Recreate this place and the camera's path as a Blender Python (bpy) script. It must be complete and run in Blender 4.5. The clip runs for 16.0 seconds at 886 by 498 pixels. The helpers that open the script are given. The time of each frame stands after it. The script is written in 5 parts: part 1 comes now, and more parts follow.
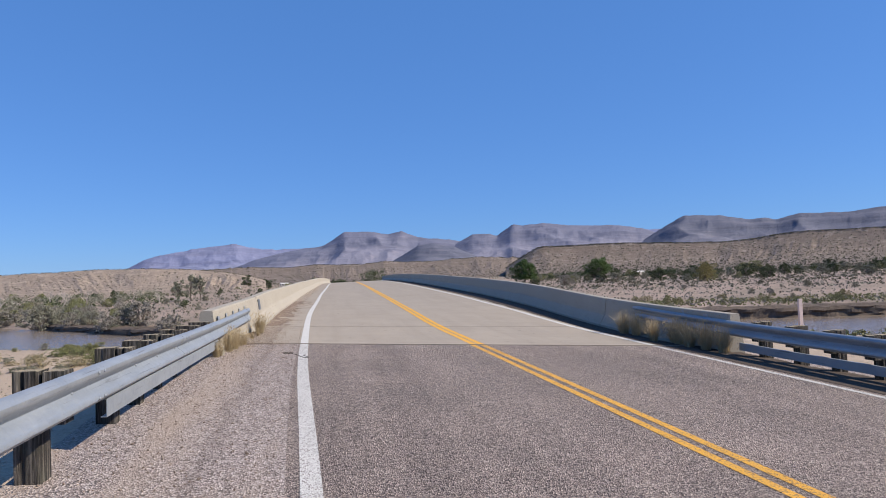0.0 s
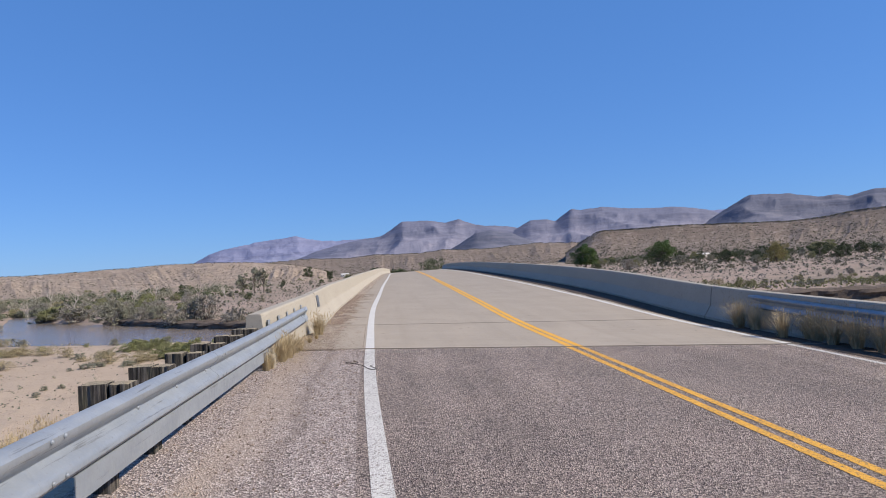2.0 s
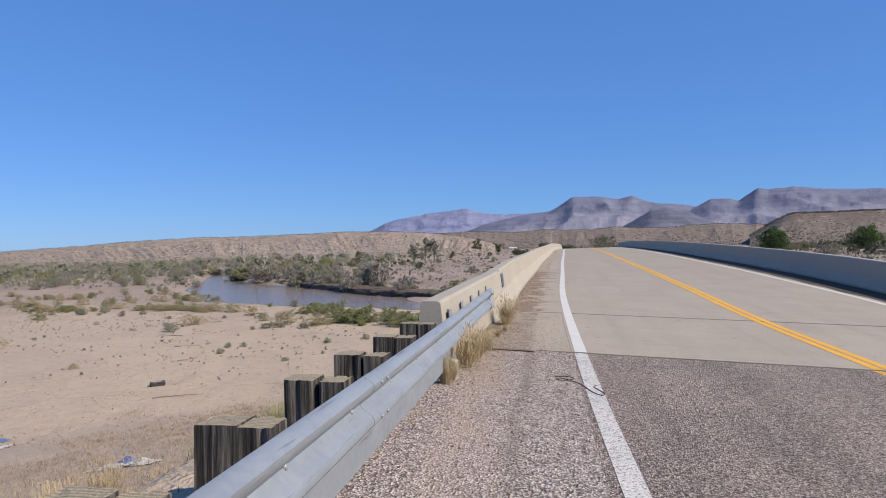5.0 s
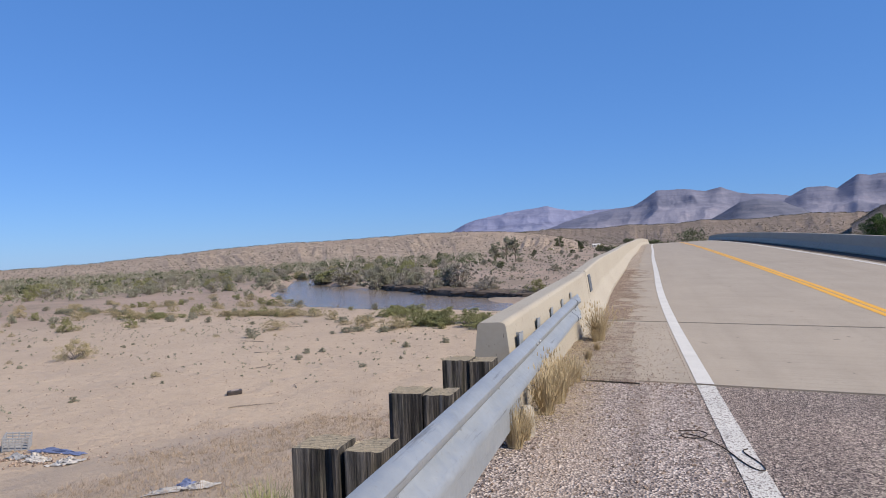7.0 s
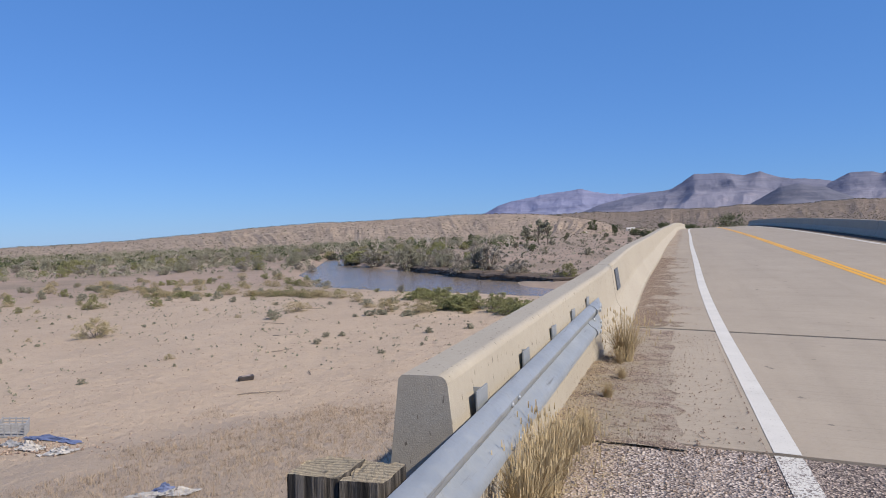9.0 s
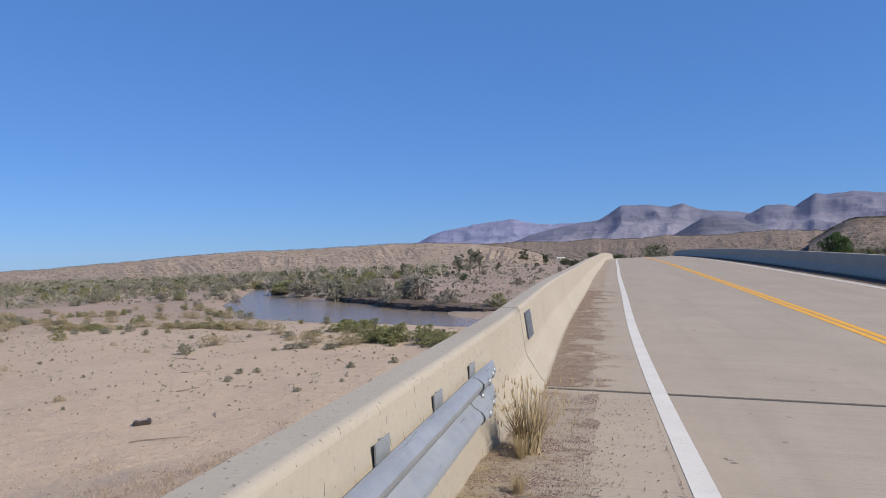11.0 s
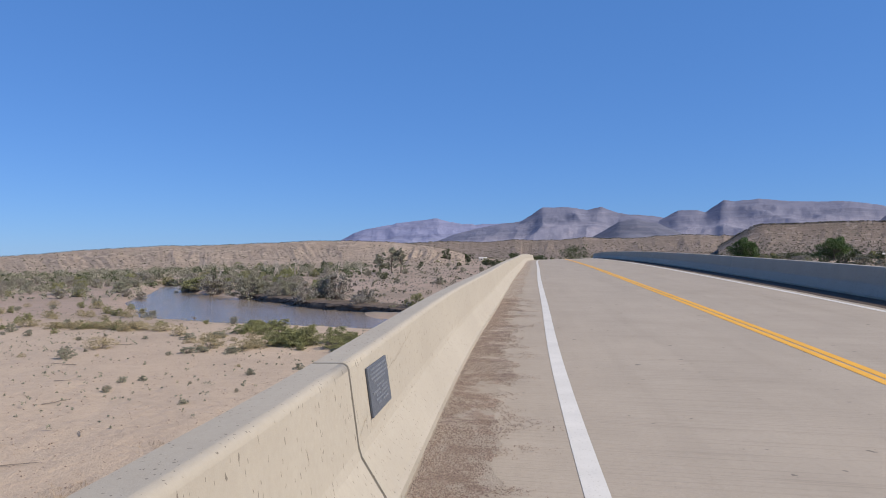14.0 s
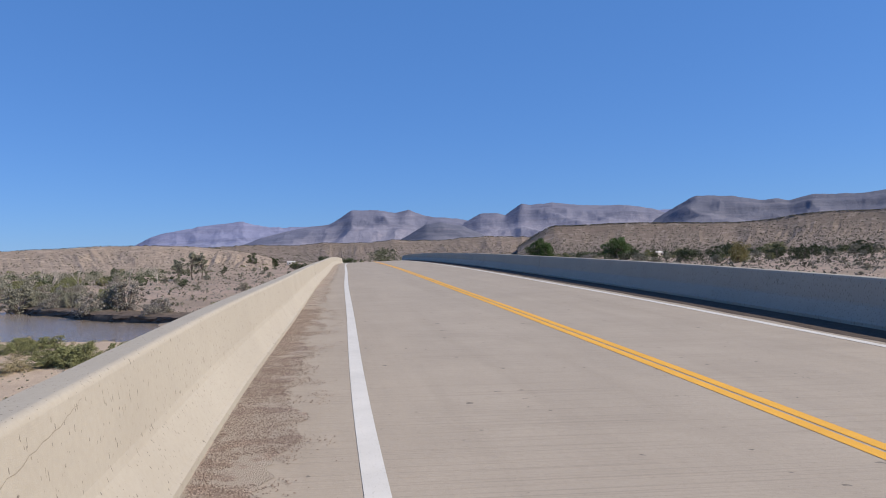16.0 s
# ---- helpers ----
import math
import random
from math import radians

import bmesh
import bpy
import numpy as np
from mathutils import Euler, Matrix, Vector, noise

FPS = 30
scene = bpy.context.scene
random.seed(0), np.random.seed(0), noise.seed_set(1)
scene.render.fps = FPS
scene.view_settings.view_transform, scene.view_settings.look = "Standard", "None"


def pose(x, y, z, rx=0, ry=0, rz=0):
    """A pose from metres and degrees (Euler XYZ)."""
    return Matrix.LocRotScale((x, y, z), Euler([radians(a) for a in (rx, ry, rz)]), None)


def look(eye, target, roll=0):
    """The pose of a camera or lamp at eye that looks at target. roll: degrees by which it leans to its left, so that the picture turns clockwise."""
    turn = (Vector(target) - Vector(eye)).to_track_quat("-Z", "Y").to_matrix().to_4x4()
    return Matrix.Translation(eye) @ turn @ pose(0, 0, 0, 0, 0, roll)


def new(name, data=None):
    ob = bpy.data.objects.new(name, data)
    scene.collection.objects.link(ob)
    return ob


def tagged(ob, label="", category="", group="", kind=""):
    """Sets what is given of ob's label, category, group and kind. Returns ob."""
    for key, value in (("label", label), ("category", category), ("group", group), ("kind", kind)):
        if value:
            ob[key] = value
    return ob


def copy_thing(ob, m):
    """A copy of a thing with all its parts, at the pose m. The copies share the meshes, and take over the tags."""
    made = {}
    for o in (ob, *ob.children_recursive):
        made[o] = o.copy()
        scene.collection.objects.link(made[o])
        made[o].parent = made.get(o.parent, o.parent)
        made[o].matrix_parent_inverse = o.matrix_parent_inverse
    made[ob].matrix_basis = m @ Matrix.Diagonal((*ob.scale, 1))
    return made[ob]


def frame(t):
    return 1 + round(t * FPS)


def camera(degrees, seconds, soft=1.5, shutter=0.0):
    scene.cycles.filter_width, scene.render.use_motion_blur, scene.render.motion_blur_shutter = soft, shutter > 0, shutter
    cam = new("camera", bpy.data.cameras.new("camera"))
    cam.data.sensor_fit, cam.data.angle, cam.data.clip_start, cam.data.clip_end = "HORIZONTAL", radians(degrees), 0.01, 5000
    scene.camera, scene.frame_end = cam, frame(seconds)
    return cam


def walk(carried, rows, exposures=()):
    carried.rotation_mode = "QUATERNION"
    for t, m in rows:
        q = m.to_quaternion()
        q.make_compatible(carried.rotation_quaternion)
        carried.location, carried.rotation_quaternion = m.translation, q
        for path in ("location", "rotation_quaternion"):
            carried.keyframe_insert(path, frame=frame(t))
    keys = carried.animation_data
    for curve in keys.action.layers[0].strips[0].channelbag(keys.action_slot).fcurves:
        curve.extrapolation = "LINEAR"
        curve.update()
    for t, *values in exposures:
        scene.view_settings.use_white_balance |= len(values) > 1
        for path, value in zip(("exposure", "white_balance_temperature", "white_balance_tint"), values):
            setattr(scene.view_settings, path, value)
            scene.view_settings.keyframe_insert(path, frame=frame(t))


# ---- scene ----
cam = camera(63.1, 16.0, soft=1.0)

PATH = [
    (0, (0.331, -20.04, 1.13), (0.674, -18.071, 1.218), -1.9),
    (0.5, (0.299, -19.425, 1.15), (0.65, -17.458, 1.237), -2.3),
    (1, (0.323, -18.777, 1.165), (0.647, -16.805, 1.236), -3.0),
    (1.5, (0.264, -18.19, 1.189), (0.524, -16.208, 1.25), -3.3),
    (2, (0.226, -17.621, 1.219), (0.409, -15.63, 1.28), -3.2),
    (2.5, (0.121, -17.068, 1.214), (0.234, -15.073, 1.276), -3.5),
    (3, (0.043, -16.493, 1.207), (0.09, -14.495, 1.272), -3.3),
    (3.5, (-0.068, -15.917, 1.208), (-0.104, -13.918, 1.263), -2.8),
    (4, (-0.212, -15.419, 1.232), (-0.351, -13.424, 1.266), -1.7),
    (4.5, (-0.321, -14.868, 1.263), (-0.537, -12.879, 1.275), -0.9),
    (7, (-0.609, -12.023, 1.261), (-1.111, -10.087, 1.272), -2.3),
    (7.5, (-0.611, -11.428, 1.25), (-1.16, -9.505, 1.249), -2.2),
    (8, (-0.61, -10.839, 1.278), (-1.201, -8.928, 1.254), -1.9),
    (8.2, (-0.628, -10.577, 1.292), (-1.228, -8.67, 1.254), -1.7),
    (10.3, (-0.663, -8.142, 1.319), (-1.159, -6.204, 1.313), -1.0),
    (10.5, (-0.656, -7.907, 1.343), (-1.125, -5.962, 1.351), -1.0),
    (11, (-0.585, -7.283, 1.334), (-0.994, -5.326, 1.373), -1.4),
    (11.5, (-0.572, -6.641, 1.349), (-0.946, -4.677, 1.409), -2.0),
    (12, (-0.566, -6.086, 1.347), (-0.939, -4.123, 1.417), -2.2),
    (12.5, (-0.55, -5.472, 1.351), (-0.972, -3.518, 1.425), -2.0),
    (13, (-0.583, -4.929, 1.391), (-1.025, -2.979, 1.452), -1.3),
    (13.5, (-0.513, -4.318, 1.393), (-0.864, -2.35, 1.438), -0.9),
    (14, (-0.465, -3.699, 1.4), (-0.665, -1.709, 1.432), -0.5),
    (14.5, (-0.386, -3.048, 1.393), (-0.389, -1.048, 1.423), -0.4),
    (15, (-0.341, -2.436, 1.388), (-0.19, -0.442, 1.422), -0.7),
    (15.5, (-0.251, -1.815, 1.385), (0.015, 0.167, 1.429), -1.2),
    (16, (-0.264, -1.168, 1.413), (0.059, 0.805, 1.444), -1.5),
]
walk(cam, [(t, look(eye, target, roll)) for t, eye, target, roll in PATH],
     exposures=[(0.0, 0.42), (4.0, 0.38), (8.2, 0.36), (10.3, 0.27), (14.0, 0.30), (16.0, 0.31)])

# ---- world, sun ----
SUN_EL, SUN_FROM = radians(39), Vector((1.0, -0.33, 0.0)).normalized()
world = bpy.data.worlds.new("sky")
scene.world = world
world.use_nodes = True
wn = world.node_tree
sky = wn.nodes.new("ShaderNodeTexSky")
sky.sky_type, sky.sun_disc = "NISHITA", False
sky.sun_elevation = SUN_EL
sky.sun_rotation = math.atan2(SUN_FROM.x, SUN_FROM.y)
sky.altitude, sky.air_density, sky.dust_density, sky.ozone_density = 2500, 1.25, 0.8, 1.6
deep = wn.nodes.new("ShaderNodeMix")
deep.data_type, deep.blend_type = "RGBA", "MULTIPLY"
deep.inputs[0].default_value = 1.0
deep.inputs[7].default_value = (0.62, 0.86, 1.34, 1)
wn.links.new(sky.outputs[0], deep.inputs[6])
even = wn.nodes.new("ShaderNodeMix")
even.data_type = "RGBA"
even.inputs[0].default_value = 0.48
even.inputs[7].default_value = (1.05, 3.25, 8.3, 1)
wn.links.new(deep.outputs[2], even.inputs[6])
wn.links.new(even.outputs[2], wn.nodes["Background"].inputs[0])
wn.nodes["Background"].inputs[1].default_value = 0.0715
sun_data = bpy.data.lights.new("sun", "SUN")
sun_data.energy, sun_data.angle, sun_data.color = 4.55, radians(0.53), (1.0, 0.91, 0.78)
sun = new("sun", sun_data)
sun_way = SUN_FROM * math.cos(SUN_EL) + Vector((0, 0, math.sin(SUN_EL)))
sun.matrix_world = look((0, 0, 60), Vector((0, 0, 60)) - sun_way)


# ---- small tools ----
def spline(knots, values):
    """A natural cubic through knots, straight on beyond them."""
    k, v = np.array(knots, float), np.array(values, float)
    h, m = np.diff(k), len(k)
    a, b = np.zeros((m, m)), np.zeros(m)
    a[0, 0] = a[-1, -1] = 1
    for i in range(1, m - 1):
        a[i, i - 1:i + 2] = h[i - 1], 2 * (h[i - 1] + h[i]), h[i]
        b[i] = 6 * ((v[i + 1] - v[i]) / h[i] - (v[i] - v[i - 1]) / h[i - 1])
    bend = np.linalg.solve(a, b)

    def at(x):
        x = np.asarray(x, float)
        c = np.clip(x, k[0], k[-1])
        i = np.clip(np.searchsorted(k, c) - 1, 0, m - 2)
        t, hh = c - k[i], h[i]
        s = (v[i + 1] - v[i]) / hh - hh * (2 * bend[i] + bend[i + 1]) / 6
        out = v[i] + t * s + t * t * bend[i] / 2 + (bend[i + 1] - bend[i]) / (6 * hh) * t ** 3
        end0 = (v[1] - v[0]) / h[0] - h[0] * (2 * bend[0] + bend[1]) / 6
        return out + np.where(x < k[0], (x - k[0]) * end0, 0) + np.where(x > k[-1], (x - k[-1]) * (v[-1] - v[-2]) / h[-1], 0)
    return at


KNOTS = (-24, -16, -10, -5, 0, 5, 12, 25, 45, 70, 95, 120, 160)
road_x = spline(KNOTS, (0.411, 0.212, 0.06, 0.02, -0.005, 0.02, 0.18, 0.474, 1.04, 1.7, 2.7, 3.9, 6.2))
road_z = spline(KNOTS, (-0.66, -0.37, -0.165, -0.07, 0.005, 0.129, 0.26, 0.494, 0.806, 1.17, 1.36, 1.33, 0.6))
road_s = spline(KNOTS, (-0.0496, -0.0507, -0.0554, -0.0535, -0.0431, -0.0254, -0.0071, 0.0069, 0.02, 0.02, 0.02, 0.02, 0.02))
DECK_END = 118.0


def on_road(o, y, h=0.0):
    """A point o metres right of the left edge line, h above the pavement."""
    return Vector((float(road_x(y)) + o, y, float(road_z(y)) + float(road_s(y)) * o + h))


def mesh_from(name, verts, faces):
    me = bpy.data.meshes.new(name)
    me.from_pydata([tuple(v) for v in verts], [], faces)
    me.update()
    return me


def smooth(me, on=True):
    me.polygons.foreach_set("use_smooth", [on] * len(me.polygons))


def part(name, bm, material, parent=None, label=""):
    """One mesh object out of a bmesh or a mesh, under a thing or a part."""
    if isinstance(bm, bpy.types.Mesh):
        me = bm
    else:
        me = bpy.data.meshes.new(name)
        bm.to_mesh(me)
        bm.free()
    if not me.materials:
        me.materials.append(material)
    ob = new(name, me)
    if parent is not None:
        ob.parent = parent
    if label:
        ob["label"] = label
    return ob


def empty(name, loc=(0, 0, 0)):
    ob = new(name)
    ob.empty_display_size = 0.1
    ob.location = loc
    return ob


def sweep(name, profile, stations, closed=True, caps=True):
    """Carries a profile of (across, up) pairs along stations of (origin, across, up)."""
    n = len(profile)
    verts = [o + a * p + u * q for o, a, u in stations for p, q in profile]
    faces = []
    for i in range(len(stations) - 1):
        for j in range(n if closed else n - 1):
            k = (j + 1) % n
            faces.append((i * n + j, i * n + k, (i + 1) * n + k, (i + 1) * n + j))
    if caps and closed:
        faces.append(tuple(range(n))[::-1])
        faces.append(tuple(range((len(stations) - 1) * n, len(stations) * n)))
    me = mesh_from(name, verts, faces)
    bm = bmesh.new()
    bm.from_mesh(me)
    bmesh.ops.recalc_face_normals(bm, faces=bm.faces)
    bm.to_mesh(me)
    bm.free()
    return me


def box(bm, size, m=None, bevel=0.0):
    """A box of that size, its base at the origin of m."""
    m = m or Matrix()
    made = bmesh.ops.create_cube(bm, size=1, matrix=m @ Matrix.Translation((0, 0, size[2] / 2)) @ Matrix.Diagonal((*size, 1)))
    if bevel:
        edges = {e for v in made["verts"] for e in v.link_edges}
        bmesh.ops.bevel(bm, geom=list(edges), offset=bevel, segments=1, affect="EDGES")


def rod(bm, a, b, r0, r1, sides=6):
    a, b = Vector(a), Vector(b)
    d = b - a
    m = Matrix.Translation((a + b) / 2) @ d.to_track_quat("Z", "Y").to_matrix().to_4x4()
    bmesh.ops.create_cone(bm, cap_ends=True, segments=sides, radius1=r0, radius2=r1, depth=d.length, matrix=m)


# ---- materials ----
class Nodes:
    """A material under construction."""

    def __init__(self, name, rough=0.8, metal=0.0):
        self.m = bpy.data.materials.new(name)
        self.m.use_nodes = True
        self.t = self.m.node_tree
        self.b = self.t.nodes["Principled BSDF"]
        self.b.inputs["Roughness"].default_value = rough
        self.b.inputs["Metallic"].default_value = metal
        self.b.inputs["Specular IOR Level"].default_value = 0.3
        self.pos = self.n("ShaderNodeNewGeometry").outputs["Position"]

    def n(self, kind, **inputs):
        node = self.t.nodes.new(kind)
        for key, value in inputs.items():
            socket = node.inputs[key.replace("_", " ")]
            if isinstance(value, bpy.types.NodeSocket):
                self.t.links.new(value, socket)
            else:
                socket.default_value = value
        return node

    def noise(self, scale, detail=4.0, rough=0.6, where=None, stretch=None):
        where = where or self.pos
        if stretch:
            mp = self.n("ShaderNodeMapping", Vector=where)
            mp.inputs["Scale"].default_value = stretch
            where = mp.outputs[0]
        return self.n("ShaderNodeTexNoise", Vector=where, Scale=scale, Detail=detail, Roughness=rough).outputs["Fac"]

    def cells(self, scale, out="Color", feature="F1"):
        node = self.n("ShaderNodeTexVoronoi", Vector=self.pos, Scale=scale)
        node.feature = feature
        return node.outputs[out]

    def ramp(self, fac, *stops):
        node = self.n("ShaderNodeValToRGB", Fac=fac)
        e = node.color_ramp.elements
        while len(e) < len(stops):
            e.new(0.5)
        for el, (p, c) in zip(e, stops):
            el.position = p
            el.color = (*c, 1) if not isinstance(c, (int, float)) else (c, c, c, 1)
        return node.outputs[0]

    def mix(self, fac, a, b, blend="MIX"):
        node = self.t.nodes.new("ShaderNodeMix")
        node.data_type, node.blend_type = "RGBA", blend
        for socket, value in ((node.inputs[0], fac), (node.inputs[6], a), (node.inputs[7], b)):
            if isinstance(value, bpy.types.NodeSocket):
                self.t.links.new(value, socket)
            else:
                socket.default_value = (*value, 1) if isinstance(value, tuple) else value
        return node.outputs[2]

    def math(self, op, a, b=0.0):
        node = self.t.nodes.new("ShaderNodeMath")
        node.operation = op
        for socket, value in zip(node.inputs, (a, b)):
            if isinstance(value, bpy.types.NodeSocket):
                self.t.links.new(value, socket)
            else:
                socket.default_value = value
        return node.outputs[0]

    def done(self, color=None, bump=None, strength=0.3, distance=0.01, rough=None):
        if color is not None:
            if isinstance(color, tuple):
                self.b.inputs["Base Color"].default_value = (*color, 1)
            else:
                self.t.links.new(color, self.b.inputs["Base Color"])
        if rough is not None:
            self.t.links.new(rough, self.b.inputs["Roughness"])
        if bump is not None:
            node = self.n("ShaderNodeBump", Height=bump, Strength=strength, Distance=distance)
            self.t.links.new(node.outputs[0], self.b.inputs["Normal"])
        return self.m


def make_asphalt():
    k = Nodes("chip_seal", 0.9)
    chips = k.ramp(k.n("ShaderNodeSeparateColor", Color=k.cells(84)).outputs[0], (0.0, (0.055, 0.044, 0.043)), (0.35, (0.18, 0.147, 0.14)), (0.7, (0.325, 0.27, 0.25)), (1.0, (0.60, 0.515, 0.465)))
    tint = k.ramp(k.noise(0.6, 5), (0.3, (0.88, 0.84, 0.77)), (0.7, (1.13, 1.06, 0.96)))
    tracks = k.ramp(k.noise(0.9, 3, stretch=(1.6, 0.05, 1)), (0.4, 0.86), (0.62, 1.05))
    col = k.mix(1.0, k.mix(1.0, chips, tint, "MULTIPLY"), tracks, "MULTIPLY")
    return k.done(col, k.cells(84, "Distance"), 1.0, 0.018)


def make_gravel(name="shoulder_gravel", scale=64, tracks=True):
    k = Nodes(name, 0.95)
    chips = k.ramp(k.n("ShaderNodeSeparateColor", Color=k.cells(scale)).outputs[0], (0.0, (0.10, 0.08, 0.07)), (0.35, (0.24, 0.19, 0.168)), (0.7, (0.385, 0.315, 0.275)), (1.0, (0.58, 0.495, 0.44)))
    dirt = k.mix(k.noise(35, 4), (0.36, 0.275, 0.205), (0.44, 0.34, 0.26))
    patch = k.ramp(k.noise(0.8, 5, stretch=(1.7, 0.28, 1)), (0.48, 0.0), (0.68, 0.6))
    col = k.mix(patch, chips, dirt)
    if tracks:
        # a tan rut and a thin dark tyre line along the shoulder
        x = k.math("ADD", k.n("ShaderNodeSeparateXYZ", Vector=k.pos).outputs[0], k.math("MULTIPLY", k.noise(0.7, 4), 0.5))
        rut = k.ramp(k.math("MULTIPLY", k.math("ABSOLUTE", k.math("ADD", x, 0.85)), 4.0), (0.1, 0.4), (0.8, 0.0))
        col = k.mix(rut, col, dirt)
        tyre = k.ramp(k.math("MULTIPLY", k.math("ABSOLUTE", k.math("ADD", x, 0.36)), 10.0), (0.2, 0.32), (0.95, 0.0))
        col = k.mix(tyre, col, (0.12, 0.09, 0.075))
    else:
        # bare concrete between drifts of washed grit
        col = k.mix(k.ramp(k.noise(3.0, 5, 0.7), (0.42, 0.0), (0.6, 0.65)), col, k.mix(k.noise(70, 3), (0.13, 0.10, 0.08), (0.27, 0.215, 0.175)))
        col = k.mix(1.0, col, (1.03, 0.97, 0.90), "MULTIPLY")
        bare = k.ramp(k.noise(2.6, 6, 0.7, stretch=(1.0, 1.5, 1)), (0.45, 0.0), (0.51, 0.92))
        col = k.mix(bare, col, (0.40, 0.335, 0.262))
    return k.done(col, k.cells(scale, "Distance"), 0.9, 0.016)


def make_concrete(name, light, dark, stain=(0.5, 0.45, 0.4), streak=None, seed_scale=0.7, speckle=0.0, pitted=0.688):
    k = Nodes(name, 0.85)
    col = k.mix(k.ramp(k.noise(seed_scale, 6, 0.65), (0.3, 0.0), (0.7, 1.0)), light, dark)
    col = k.mix(k.ramp(k.noise(28, 4), (0.35, 0.0), (0.75, 0.35)), col, stain)
    if streak:
        col = k.mix(k.ramp(k.noise(1.0, 5, stretch=streak), (0.5, 0.0), (0.75, 0.4)), col, stain)
    if speckle:
        pits = k.ramp(k.noise(60, 2, 0.4, stretch=(1, 1.0, 0.25)), (pitted, 0.0), (pitted + 0.015, speckle))
        col = k.mix(pits, col, (0.14, 0.115, 0.09))
    grain = k.math("ADD", k.noise(160, 3), k.math("MULTIPLY", k.noise(12, 4), 1.5))
    if streak:
        tines = k.noise(1.0, 3, 0.5, stretch=(0.35, 42, 1))
        col = k.mix(k.ramp(tines, (0.54, 0.0), (0.64, 0.22)), col, tuple(v * 0.55 for v in stain))
        fleck = k.ramp(k.noise(95, 3, 0.6), (0.64, 0.0), (0.70, 0.55))
        col = k.mix(fleck, col, tuple(v * 0.45 for v in stain))
        wear = k.ramp(k.noise(0.55, 6, 0.7, stretch=(1.4, 0.22, 1)), (0.5, 0.0), (0.68, 0.4))
        col = k.mix(wear, col, tuple(v * 1.5 for v in stain))
        spots = k.ramp(k.noise(5.5, 3, 0.55), (0.70, 0.0), (0.72, 0.7))
        col = k.mix(spots, col, (0.10, 0.085, 0.07))
        grain = k.math("ADD", grain, k.math("MULTIPLY", tines, 2.0))
    return k.done(col, grain, 0.3, 0.006)


def make_paint(name, color, worn, wear=0.6, chips=0.0):
    """Road paint; over chip seal the highest stones have lost theirs."""
    k = Nodes(name, 0.7)
    fac = k.ramp(k.noise(55, 4, 0.7), (wear, 0.0), (wear + 0.08, 1.0))
    tint = k.ramp(k.noise(2.2, 4), (0.3, 0.86), (0.7, 1.0))
    col = k.mix(fac, color, worn)
    relief = k.noise(120, 2)
    if chips:
        bare = k.ramp(k.n("ShaderNodeSeparateColor", Color=k.cells(84)).outputs[0], (chips - 0.02, 0.9), (chips + 0.02, 0.0))
        col = k.mix(bare, col, tuple(c * 0.7 for c in worn))
        relief = k.cells(84, "Distance")
    return k.done(k.mix(1.0, col, tint, "MULTIPLY"), relief, 0.5 if chips else 0.3, 0.008 if chips else 0.004)


def make_ground():
    k = Nodes("river_sand", 0.95)
    sand = k.mix(k.ramp(k.noise(0.05, 6), (0.3, 0.0), (0.7, 1.0)), (0.465, 0.358, 0.26), (0.40, 0.306, 0.222))
    sand = k.mix(k.ramp(k.noise(0.9, 6, 0.7), (0.45, 0.0), (0.75, 0.5)), sand, (0.36, 0.27, 0.198))
    grit = k.ramp(k.noise(7, 4, 0.75), (0.57, 0.0), (0.68, 0.55))
    col = k.mix(grit, sand, (0.21, 0.165, 0.11))
    crumbs = k.ramp(k.noise(26, 5, 0.75), (0.60, 0.0), (0.68, 0.5))
    col = k.mix(crumbs, col, (0.22, 0.165, 0.115))
    drag = k.ramp(k.noise(2.6, 8, 0.8, stretch=(0.6, 1.0, 1)), (0.55, 0.0), (0.63, 0.45))
    col = k.mix(drag, col, (0.27, 0.205, 0.148))
    drift = k.ramp(k.noise(0.16, 7, 0.72), (0.5, 0.0), (0.64, 0.5))
    col = k.mix(drift, col, (0.36, 0.278, 0.208))
    # scrubland away from the wash
    sep = k.n("ShaderNodeSeparateXYZ", Vector=k.pos)
    far = k.n("ShaderNodeVectorMath", Vector=k.pos)
    far.operation = "LENGTH"
    scrub = k.mix(k.ramp(k.noise(0.035, 7, 0.7), (0.42, 0.0), (0.6, 1.0)), (0.32, 0.238, 0.185), (0.235, 0.182, 0.135))
    away = k.ramp(k.math("ADD", k.math("DIVIDE", far.outputs["Value"], 900.0), k.math("MULTIPLY", k.noise(0.02, 5), 0.15)), (0.155, 0.0), (0.21, 1.0))
    col = k.mix(away, col, scrub)
    ripple = k.math("ADD", k.math("MULTIPLY", k.noise(0.7, 6, 0.7), 5.0), k.noise(14, 4))
    return k.done(col, ripple, 0.6, 0.09)


